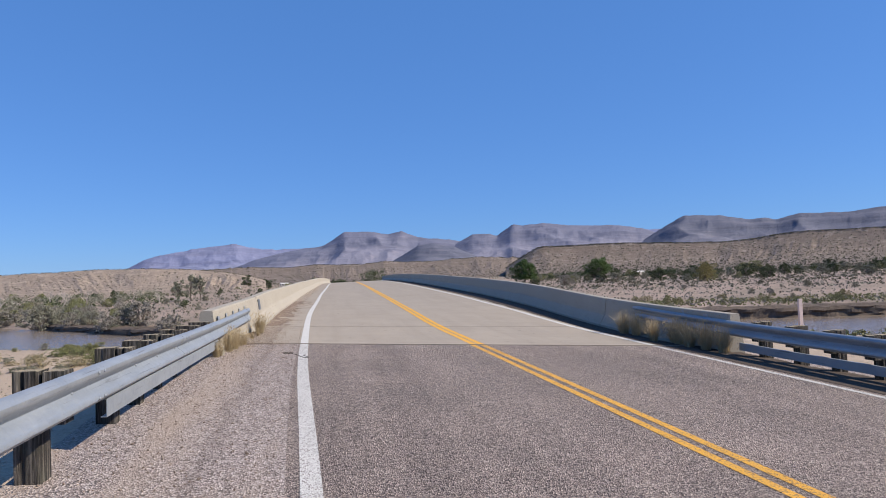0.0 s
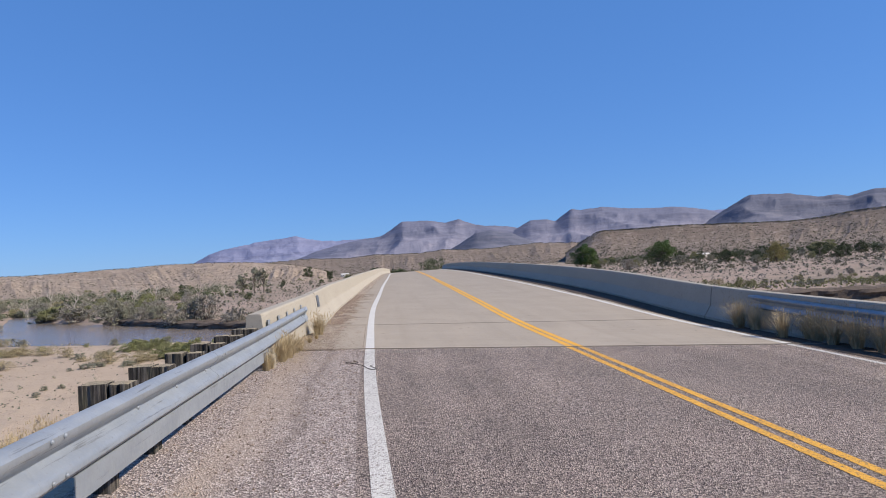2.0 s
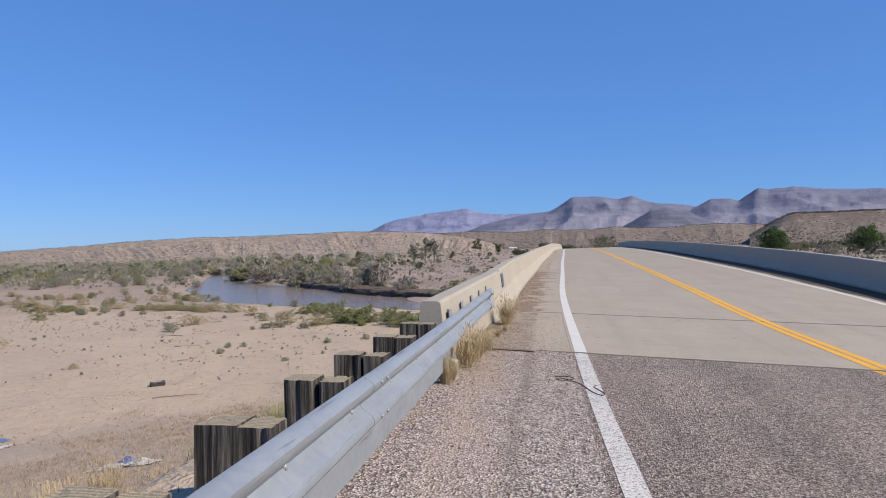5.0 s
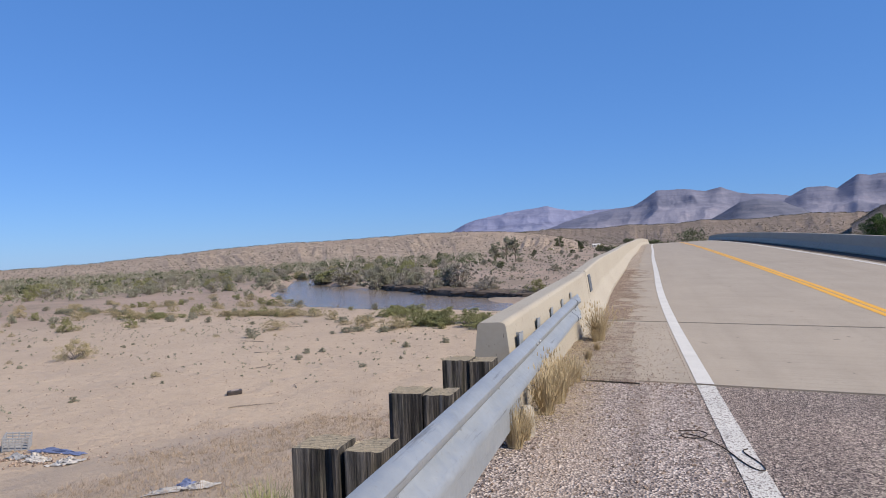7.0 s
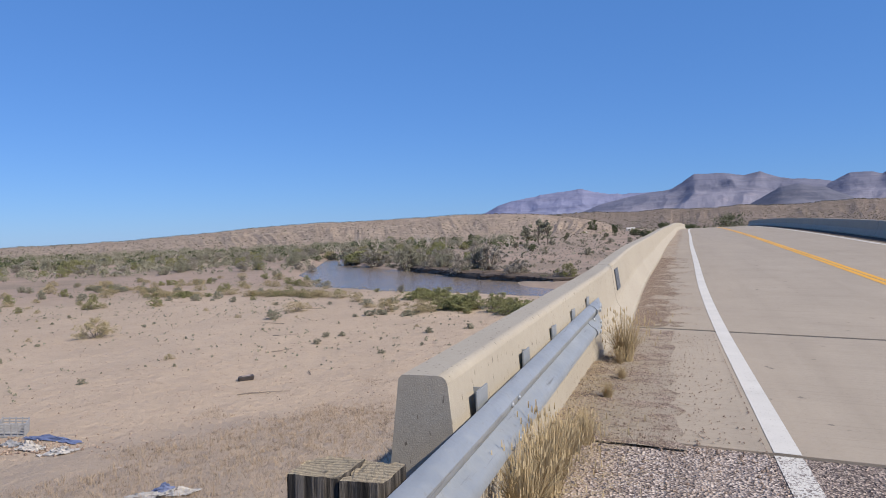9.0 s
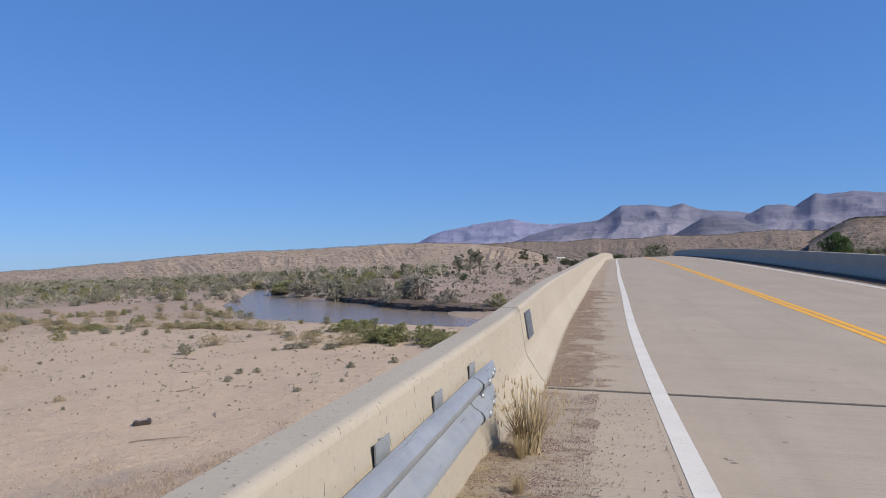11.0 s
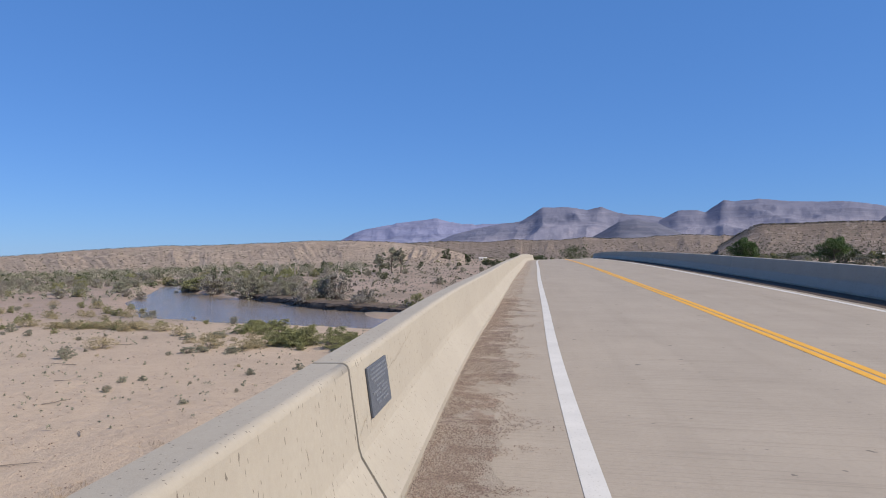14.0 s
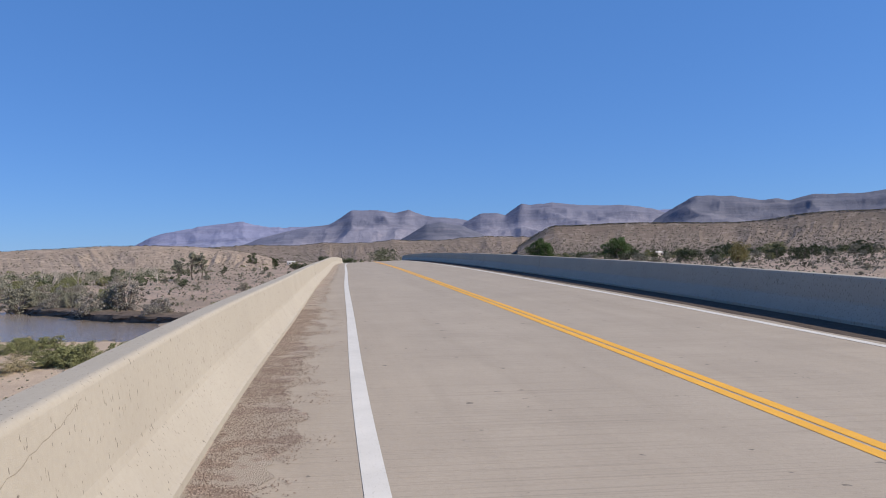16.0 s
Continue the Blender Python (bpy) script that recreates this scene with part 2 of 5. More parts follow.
def make_bluff(name, a, b, scrub, pale, relief=0.8, spots=0.3):
    """Eroded earth: pale washed gullies, faint beds, and dots of scrub."""
    k = Nodes(name, 0.95)
    col = k.mix(k.ramp(k.noise(0.02, 6, 0.65), (0.35, 0.0), (0.65, 1.0)), a, b)
    beds = k.ramp(k.noise(1.0, 4, 0.6, stretch=(0.008, 0.008, 0.55)), (0.42, 0.0), (0.62, 0.45))
    col = k.mix(beds, col, tuple(c * 0.74 for c in a))
    wash = k.ramp(k.noise(0.11, 6, 0.75, stretch=(1, 1, 0.35)), (0.52, 0.0), (0.62, 0.75))
    col = k.mix(wash, col, pale)
    bush = k.ramp(k.cells(spots, "Distance"), (0.20, 0.85), (0.30, 0.0))
    thick = k.ramp(k.noise(0.03, 5, 0.7), (0.40, 0.1), (0.6, 1.0))
    col = k.mix(k.math("MULTIPLY", bush, thick), col, scrub)
    return k.done(col, k.noise(0.16, 7, 0.7), relief, 1.6)


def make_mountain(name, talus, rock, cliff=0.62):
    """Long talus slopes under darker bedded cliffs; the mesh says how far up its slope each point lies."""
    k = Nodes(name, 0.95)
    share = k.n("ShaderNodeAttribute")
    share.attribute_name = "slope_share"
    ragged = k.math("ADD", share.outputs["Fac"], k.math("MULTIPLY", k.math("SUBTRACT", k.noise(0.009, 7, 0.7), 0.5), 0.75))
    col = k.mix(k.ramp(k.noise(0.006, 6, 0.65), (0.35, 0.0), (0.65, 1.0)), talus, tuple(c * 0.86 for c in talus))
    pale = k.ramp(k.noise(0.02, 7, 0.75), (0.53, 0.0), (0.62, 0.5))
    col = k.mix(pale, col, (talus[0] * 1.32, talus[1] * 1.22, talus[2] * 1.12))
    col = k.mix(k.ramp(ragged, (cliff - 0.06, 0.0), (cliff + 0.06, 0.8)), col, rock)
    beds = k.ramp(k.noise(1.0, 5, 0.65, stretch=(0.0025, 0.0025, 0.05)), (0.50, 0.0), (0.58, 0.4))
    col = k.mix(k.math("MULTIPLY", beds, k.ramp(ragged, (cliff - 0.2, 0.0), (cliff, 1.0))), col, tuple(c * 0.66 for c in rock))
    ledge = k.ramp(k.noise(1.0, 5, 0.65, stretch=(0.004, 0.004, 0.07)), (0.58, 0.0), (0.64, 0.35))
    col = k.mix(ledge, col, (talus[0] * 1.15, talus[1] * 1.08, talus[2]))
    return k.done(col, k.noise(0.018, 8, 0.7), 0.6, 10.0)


def make_steel():
    k = Nodes("galvanised_steel", 0.5, 0.45)
    k.b.inputs["Specular IOR Level"].default_value = 0.5
    col = k.mix(k.ramp(k.noise(5, 5, stretch=(1, 0.35, 1)), (0.3, 0.0), (0.7, 1.0)), (0.345, 0.365, 0.385), (0.275, 0.295, 0.315))
    col = k.mix(k.ramp(k.noise(38, 3), (0.62, 0.0), (0.74, 0.5)), col, (0.25, 0.23, 0.21))
    scuff = k.ramp(k.noise(1.0, 5, 0.65, stretch=(26, 1.1, 30)), (0.60, 0.0), (0.68, 0.65))
    col = k.mix(scuff, col, (0.13, 0.125, 0.12))
    return k.done(col, k.noise(7, 4), 0.3, 0.02, k.ramp(k.noise(18, 3), (0.3, 0.46), (0.7, 0.62)))


def make_wood():
    k = Nodes("weathered_timber", 0.95)
    grain = k.noise(30, 6, 0.72, stretch=(1, 1, 0.05))
    col = k.ramp(grain, (0.38, (0.010, 0.009, 0.008)), (0.5, (0.055, 0.047, 0.04)), (0.6, (0.15, 0.13, 0.11)), (0.74, (0.25, 0.22, 0.185)))
    col = k.mix(k.ramp(k.noise(6, 4), (0.5, 0.0), (0.7, 0.35)), col, (0.07, 0.075, 0.05))
    return k.done(col, grain, 1.0, 0.02)


def make_end_grain():
    k = Nodes("weathered_end_grain", 0.95)
    rings = k.n("ShaderNodeTexWave", Vector=k.pos, Scale=14.0, Distortion=5.0, Detail=3.0)
    rings.wave_type = "RINGS"
    col = k.mix(rings.outputs["Fac"], (0.24, 0.19, 0.125), (0.38, 0.315, 0.215))
    col = k.mix(k.ramp(k.noise(45, 4, 0.7), (0.56, 0.0), (0.66, 0.8)), col, (0.06, 0.05, 0.038))
    return k.done(col, k.noise(45, 4, 0.7), 0.8, 0.02)


def plain(name, a, b, scale=6, rough=0.9, bump=0.2, dist=0.01):
    k = Nodes(name, rough)
    return k.done(k.mix(k.ramp(k.noise(scale, 5), (0.3, 0.0), (0.7, 1.0)), a, b), k.noise(scale * 6, 3), bump, dist)


def make_leaf(name, a, b, dry=None, scale=1.2):
    k = Nodes(name, 0.7)
    node = k.n("ShaderNodeNewGeometry")
    col = k.mix(node.outputs["Random Per Island"], a, b)
    tint = k.n("ShaderNodeObjectInfo")
    col = k.mix(k.math("MULTIPLY", tint.outputs["Random"], 0.5), col, dry or tuple(c * 0.7 for c in a))
    k.b.inputs["Subsurface Weight"].default_value = 0.0
    return k.done(col)


def make_water():
    k = Nodes("muddy_water", 0.1)
    k.b.inputs["Specular IOR Level"].default_value = 0.35
    col = k.mix(k.noise(0.06, 4), (0.24, 0.185, 0.135), (0.28, 0.215, 0.16))
    wave = k.math("ADD", k.noise(1.3, 5, 0.6, stretch=(1, 2.0, 1)), k.math("MULTIPLY", k.noise(5, 3), 0.3))
    return k.done(col, wave, 0.6, 0.12)


M_ASPHALT = make_asphalt()
M_GRAVEL = make_gravel()
M_SILT = make_gravel("washed_gravel", 105, False)
M_DECK = make_concrete("deck_concrete", (0.378, 0.318, 0.249), (0.322, 0.27, 0.212), (0.26, 0.215, 0.165), (2.0, 0.08, 1))
M_BARRIER = make_concrete("barrier_concrete", (0.385, 0.343, 0.278), (0.342, 0.302, 0.243), (0.29, 0.252, 0.20), None, 0.9, 0.9)
M_PITTED = make_concrete("pitted_concrete", (0.385, 0.343, 0.278), (0.342, 0.302, 0.243), (0.29, 0.252, 0.20), None, 0.9, 0.9, 0.655)
M_WHITE = make_paint("white_line_paint", (0.60, 0.57, 0.52), (0.40, 0.36, 0.31), 0.60)
M_WHITE_OLD = make_paint("worn_white_paint", (0.60, 0.57, 0.52), (0.26, 0.21, 0.185), 0.56, 0.2)
M_YELLOW = make_paint("yellow_line_paint", (0.72, 0.37, 0.045), (0.36, 0.25, 0.12), 0.66)
M_YELLOW_OLD = make_paint("worn_yellow_paint", (0.70, 0.36, 0.045), (0.21, 0.16, 0.11), 0.60, 0.16)
M_RUBBER = plain("joint_seal_rubber", (0.045, 0.042, 0.04), (0.09, 0.08, 0.07), 20)
M_GROUND = make_ground()
M_MESA = make_bluff("eroded_bluff", (0.30, 0.23, 0.172), (0.24, 0.182, 0.138), (0.105, 0.097, 0.066), (0.40, 0.32, 0.255))
M_HILLS = make_bluff("desert_hills", (0.20, 0.15, 0.118), (0.155, 0.12, 0.092), (0.08, 0.078, 0.052), (0.30, 0.24, 0.195), 0.8, 0.2)
# mountain base colours carry the aerial haze: paler and bluer in the farthest range
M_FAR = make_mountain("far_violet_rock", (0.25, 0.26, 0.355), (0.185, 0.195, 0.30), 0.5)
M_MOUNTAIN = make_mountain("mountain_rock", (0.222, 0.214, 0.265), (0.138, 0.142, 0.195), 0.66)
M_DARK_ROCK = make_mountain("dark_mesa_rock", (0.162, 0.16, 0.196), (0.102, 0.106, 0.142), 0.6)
M_EARTH = plain("damp_bank_earth", (0.075, 0.055, 0.042), (0.15, 0.112, 0.082), 0.9, 0.95, 0.8, 0.15)
# road grit, its colour darkened to stand in for deep shade
M_GRIT_SHADE = plain("dark_road_grit", (0.055, 0.038, 0.028), (0.10, 0.074, 0.056), 9, 0.95, 0.6, 0.02)
M_STEEL = make_steel()
M_WOOD = make_wood()
M_END_GRAIN = make_end_grain()
M_WATER = make_water()


# ---- terrain ----
RIVER = ((-130, 260, 2), (-96, 190, 4), (-70, 148, 11), (-45, 113, 13), (-20, 96, 9), (10, 88, 11), (45, 82, 15), (85, 70, 17), (150, 55, 17), (260, 40, 17))


def river_gap(x, y):
    """Distance outside the river's edge (negative in the water), and the side: above 0 on the far bank."""
    best, side = np.full(x.shape, 1e9), np.zeros(x.shape)
    for (ax, ay, aw), (bx, by, bw) in zip(RIVER, RIVER[1:]):
        dx, dy = bx - ax, by - ay
        t = np.clip(((x - ax) * dx + (y - ay) * dy) / (dx * dx + dy * dy), 0, 1)
        px, py = ax + t * dx, ay + t * dy
        d = np.hypot(x - px, y - py) - (aw + t * (bw - aw))
        s = (y - py) * dx - (x - px) * dy
        near = d < best
        best, side = np.where(near, d, best), np.where(near, s, side)
    return best, side


def ease(a, b, x):
    t = np.clip((x - a) / (b - a), 0, 1)
    return t * t * (3 - 2 * t)


def bumps(x, y, size, seed):
    """Cheap smooth unevenness from a few crossed waves."""
    g = np.random.RandomState(seed)
    out = np.zeros(np.shape(x))
    for i in range(9):
        a, f, p = g.uniform(0, 6.28), g.uniform(0.6, 2.2) / size, g.uniform(0, 6.28)
        out += np.sin((x * math.cos(a) + y * math.sin(a)) * f * 6.28 + p) / (0.7 + f * size)
    return out / 6


def ground_z(x, y):
    x, y = np.asarray(x, float), np.asarray(y, float)
    r = np.hypot(x, y)
    az = np.degrees(np.arctan2(x, y))
    rise = np.maximum(0, r - 150) * 0.0125 * ease(-48, -12, az) * (0.35 + 0.65 * ease(120, 60, np.abs(az)))
    z = -6.3 + np.minimum(rise, 12) + bumps(x, y, 40, 3) * 0.5 + bumps(x, y, 7, 4) * 0.14 + bumps(x, y, 2.2, 8) * 0.035
    gap, side = river_gap(x, y)
    right = ease(20, 60, x)
    z = z + np.where(side > 0, ease(2, 8, gap) * (0.35 + 0.9 * right), 0)
    bank = np.where(side > 0, ease(-0.5, 3.0 + 2 * bumps(x, y, 9, 5), gap), ease(-1, 9, gap))
    z = -8.2 + (z + 8.2) * np.where(gap < -2, 0, 0.35 * ease(-4, 0, gap) + 0.65 * bank)
    # road embankment with its end slopes
    o = x - road_x(np.clip(y, -60, 200))
    yy = np.clip(y, -60, 200)
    top = road_z(yy) + road_s(yy) * np.clip(o, -2.0, 9.8) - 0.06
    side_d = np.maximum(np.maximum(-2.0 - o, o - 9.9), 0)
    end_d = np.where(y < 60, np.maximum(0, y - 1.0), np.maximum(0, DECK_END - y))
    d = np.hypot(side_d, end_d)
    verge = 1.1 * ease(-7.0, -9.5, y)
    bank_z = np.maximum(top - 0.25 * (d < 0.001) - 0.14 * np.minimum(d, verge) - np.maximum(d - verge, 0) / 1.3, -4.37 - 0.135 * (d - 8)) + bumps(x, y, 3, 6) * 0.12 * np.minimum(d, 1)
    under = (o > -1.9) & (o < 9.6) & ((y < 1.0) | (y > DECK_END))
    z = np.maximum(z, np.minimum(bank_z, top))
    return np.where(under, top - 0.25, z)


def ground_sheet():
    az = np.radians(np.concatenate([np.arange(-62, 62, 0.22), np.arange(62, 298, 1.5)]))
    rad = [1.2]
    while rad[-1] < 4600:
        rad.append(rad[-1] * 1.031)
    rad = np.array(rad)
    cx, cy = -1.5, -9.0
    a, r = np.meshgrid(az, rad)
    x, y = cx + r * np.sin(a), cy + r * np.cos(a)
    z = ground_z(x, y)
    n, m = a.shape
    verts = np.stack([x, y, z], -1).reshape(-1, 3)
    i, j = np.meshgrid(np.arange(n - 1), np.arange(m), indexing="ij")
    k = (j + 1) % m
    quads = np.stack([i * m + j, i * m + k, (i + 1) * m + k, (i + 1) * m + j], -1).reshape(-1, 4)
    verts = np.vstack([verts, [[cx, cy, float(ground_z(cx, cy))]]])
    faces = [tuple(q) for q in quads.tolist()] + [(len(verts) - 1, (q + 1) % m, q) for q in range(m)]
    me = mesh_from("ground", verts.tolist(), faces)
    smooth(me)
    return part("ground", me, M_GROUND)


ground = tagged(ground_sheet(), "dry sandy river wash and scrubland floor of the valley", "ground", kind="structure")


def bluff(name, label, material, profile, r_foot, r_rim, plateau, gully, gap_m, seed, eye=(-0.4, -1.1, 1.4), drop=1.5, relief=1.0, shrubs=0, shrub=0.6, steep=(0.5, 2.3)):
    """A gullied slope under a flat rim; profile: degrees right of the road and of elevation of its rim, as seen from the bridge."""
    rim = spline([p[0] for p in profile], [p[1] for p in profile])
    az = np.arange(profile[0][0], profile[-1][0], gap_m)
    rows, back = 44, 8
    a = np.radians(az)
    arc = a * r_rim

    def ridged(s, size, k, octaves):
        out, amp, tot = np.zeros(s.shape), 1.0, 0.0
        for i in range(octaves):
            out += amp * np.array([1 - 2 * abs(noise.noise(Vector((u / size, k + 3.1 * i, seed)))) for u in s])
            tot, amp, size = tot + amp, amp * 0.6, size * 0.47
        return out / tot
    edge = ridged(arc, gully * 2, 3.0, 4)
    z_rim = eye[2] + r_rim * np.tan(np.radians(rim(az))) - (1 - edge) * drop
    foot = ground_z(eye[0] + r_foot * np.sin(a), eye[1] + r_foot * np.cos(a)) - 1.0
    depth = np.array([0.55 + 0.9 * noise.noise(Vector((u / (gully * 3.3), 15.0, seed))) for u in arc]).clip(0.08, 1.2)
    sway = np.array([noise.noise(Vector((u / (gully * 5), 9.0, seed))) for u in arc]) * gully * 3.0
    verts = []
    for v in range(rows + back):
        t = min(1.0, v / (rows - 1))
        warp = arc + sway * t
        cuts = ridged(warp, gully, 1.3 * t, 4)
        fine = ridged(warp, gully * 0.3, 20 + 4.0 * t, 3)
        bell = math.sin(math.pi * min(1.0, t * 1.04) ** 1.3) if t < 0.96 else 0.0
        te = np.clip(t + bell * relief * depth * (0.26 * (cuts - 0.45) + 0.09 * (fine - 0.45)), 0, 1)
        r = r_foot + (r_rim - r_foot) * t + (plateau * ((v - rows + 1) / back) ** 1.5 if v >= rows else 0)
        x, y = eye[0] + r * np.sin(a), eye[1] + r * np.cos(a)
        # a gentle fan of wash that steepens towards the rim
        shape = steep[0] * te + (1 - steep[0]) * te ** steep[1] if v < rows else 1.0
        z = foot + (z_rim - foot) * shape
        if v >= rows:
            z = z - (v - rows + 1) * 0.05
        verts.append(np.stack([x, y, z], -1))
    m = len(az)
    verts = np.array(verts).reshape(-1, 3)
    faces = [(i * m + j, i * m + j + 1, (i + 1) * m + j + 1, (i + 1) * m + j) for i in range(rows + back - 1) for j in range(m - 1)]
    me = mesh_from(name, verts.tolist(), faces)
    smooth(me)
    if shrubs:
        # scrub: thinly over the slope, and a denser row along the rim
        g = np.random.RandomState(seed)
        pick = np.concatenate([g.randint(0, rows * m, shrubs), (rows - 1) * m + g.randint(0, 2 * m, shrubs // 2)])
        SLOPE_SCRUB.append((verts[pick] + g.normal(0, 1.2, (len(pick), 3)) * (1, 1, 0.05), shrub))
    return tagged(part(name, me, material), label, "hills", kind="structure")


SLOPE_SCRUB = []
bluff("mesa", "long tan eroded bluff with a flat rim and scattered scrub", M_MESA,
      ((-75, -0.3), (-56, -0.15), (-46, 0.05), (-39, 0.43), (-35, 0.75), (-29, 1.18), (-22, 1.42), (-18.5, 1.56), (-13.6, 1.66), (-9.5, 1.5), (-6.5, 1.15), (-4, 0.5)), 430, 640, 500, 30, 0.07, 5, shrubs=5000, shrub=0.75)
bluff("badlands", "low reddish eroded desert hills beyond the valley", M_HILLS,
      ((-16, 1.3), (-10, 1.5), (-7, 1.55), (-0.3, 1.6), (3, 1.72), (6, 1.74), (10, 1.72), (13.2, 1.85), (16, 1.7), (19, 1.4), (24, 1.2)), 820, 1250, 700, 60, 0.05, 9, drop=5, relief=0.6, shrubs=5000, shrub=1.3, steep=(0.35, 4.0))
bluff("mesa_spur", "tan badland spur with a dark capped point", M_HILLS,
      ((15.2, 0.9), (16.6, 1.75), (17.8, 2.36), (19, 2.45), (22, 2.48), (28, 2.36), (33.8, 2.36), (36.4, 2.66), (39.2, 2.7), (48, 2.75), (60, 2.6), (75, 2.3)), 620, 900, 900, 46, 0.06, 12, relief=0.6, shrubs=12000, shrub=1.2, steep=(0.45, 7.0))

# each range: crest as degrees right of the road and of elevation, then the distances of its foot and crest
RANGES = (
    ("mountain_range", "far desert mountain range with a jagged crest, tinted pale violet for haze", M_FAR,
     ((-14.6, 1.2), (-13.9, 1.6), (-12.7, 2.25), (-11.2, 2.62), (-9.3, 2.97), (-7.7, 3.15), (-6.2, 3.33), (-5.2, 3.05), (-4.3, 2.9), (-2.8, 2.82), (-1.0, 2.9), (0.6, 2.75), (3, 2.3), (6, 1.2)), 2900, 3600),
    ("mountain_range", "far ridge in the gap between two mesas, tinted blue for haze", M_FAR,
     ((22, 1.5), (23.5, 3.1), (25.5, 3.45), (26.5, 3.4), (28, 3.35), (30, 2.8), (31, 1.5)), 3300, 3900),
    ("mesa_mountain", "mountain with a flat stepped top, tinted grey-violet for haze", M_MOUNTAIN,
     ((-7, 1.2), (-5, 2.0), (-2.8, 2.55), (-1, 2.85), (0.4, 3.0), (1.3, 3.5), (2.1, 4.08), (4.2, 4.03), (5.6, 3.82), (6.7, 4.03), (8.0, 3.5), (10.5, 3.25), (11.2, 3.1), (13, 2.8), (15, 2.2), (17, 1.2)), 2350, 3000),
    ("mesa_mountain", "long mountain with a pointed shoulder and level crest, tinted grey for haze", M_MOUNTAIN,
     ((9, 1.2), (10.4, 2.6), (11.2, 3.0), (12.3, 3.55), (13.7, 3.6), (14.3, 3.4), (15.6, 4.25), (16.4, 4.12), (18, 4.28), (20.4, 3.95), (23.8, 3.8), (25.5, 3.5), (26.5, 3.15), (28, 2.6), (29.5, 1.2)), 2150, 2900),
    ("mesa_mountain", "dark mesa ridge with a cliffed end, tinted slate blue for haze", M_DARK_ROCK,
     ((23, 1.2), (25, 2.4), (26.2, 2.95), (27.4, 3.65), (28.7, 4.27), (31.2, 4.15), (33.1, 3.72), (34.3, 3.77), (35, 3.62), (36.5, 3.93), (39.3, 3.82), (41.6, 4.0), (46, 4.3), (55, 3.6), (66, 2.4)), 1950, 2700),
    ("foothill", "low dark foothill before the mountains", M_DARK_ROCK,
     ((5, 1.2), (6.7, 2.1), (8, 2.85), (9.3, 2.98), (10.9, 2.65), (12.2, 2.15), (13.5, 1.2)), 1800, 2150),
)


def mountain(name, label, material, crest_line, r_foot, r_crest, seed):
    az = np.arange(crest_line[0][0], crest_line[-1][0], 0.05)
    top = np.interp(az, [p[0] for p in crest_line], [p[1] for p in crest_line])
    rows, back = 60, 6
    verts, shares = [], []
    for v in range(rows + back):
        t = min(1.0, v / (rows - 1))
        r = r_foot - 600 + (r_crest - r_foot + 600) * t + 90 * max(0, v - rows + 1)
        # lower slopes follow the crest less and less closely
        w = int(1 + 70 * (1 - t))
        kernel = np.hanning(2 * w + 3)
        wide = np.convolve(np.pad(top, w + 1, mode="edge"), kernel / kernel.sum(), mode="valid")
        crest = 1.4 + r_crest * np.tan(np.radians(wide))
        bell = math.sin(math.pi * t) ** 0.8
        for a, k in zip(az, crest):
            s = radians(a) * r_crest
            spur = 1 - 2 * abs(noise.noise(Vector((s / 240 + 1.1 * t, t * 3.4, seed))))
            rib = 1 - 2 * abs(noise.noise(Vector((s / 100 - 1.5 * t, t * 8.0, seed + 7))))
            rill = noise.fractal(Vector((s / 45, t * 17.0, seed + 3)), 0.9, 2.0, 3)
            te = min(1.0, max(0.0, t + bell * (0.085 * (spur - 0.5) + 0.035 * (rib - 0.5) + 0.014 * rill)))
            if te < 0.80:
                f = 0.72 * (te / 0.80) ** 1.5
            elif te < 0.86:
                f = 0.72 + 0.13 * (te - 0.80) / 0.06
            elif te < 0.91:
                f = 0.85 + 0.05 * (te - 0.86) / 0.05
            else:
                f = 0.90 + 0.10 * min(1.0, (te - 0.91) / 0.06)
            h = k * f + noise.fractal(Vector((s / 60, 2.0, seed)), 0.9, 2.0, 4) * (7 if material is M_FAR else 4) * t ** 14
            if v >= rows:
                h = k - 40 * (v - rows + 1)
            aa = radians(a)
            shares.append(f)
            verts.append((r * math.sin(aa) - 0.4, r * math.cos(aa) - 1.1, h - 12 * (1 - t)))
    m = len(az)
    faces = [(i * m + j, i * m + j + 1, (i + 1) * m + j + 1, (i + 1) * m + j) for i in range(rows + back - 1) for j in range(m - 1)]
    me = mesh_from(name, verts, faces)
    smooth(me)
    me.attributes.new("slope_share", "FLOAT", "POINT").data.foreach_set("value", shares)
    return tagged(part(name, me, material), label, "mountains", kind="structure")


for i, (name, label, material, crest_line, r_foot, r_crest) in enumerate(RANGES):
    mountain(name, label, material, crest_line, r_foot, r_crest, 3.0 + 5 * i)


def river_sheet():
    verts, faces = [], []
    for i, (x, y, w) in enumerate(RIVER):
        a, b = Vector(RIVER[max(i - 1, 0)][:2]), Vector(RIVER[min(i + 1, len(RIVER) - 1)][:2])
        d = (b - a).normalized()
        n = Vector((-d.y, d.x)) * (w + 9)
        verts += [(x + n.x, y + n.y, -7.0), (x - n.x, y - n.y, -7.0)]
        if i:
            faces.append((2 * i - 2, 2 * i, 2 * i + 1, 2 * i - 1))
    return part("water", mesh_from("water", verts, faces), M_WATER)


tagged(river_sheet(), "shallow brown river with light ripples", "river", kind="structure")


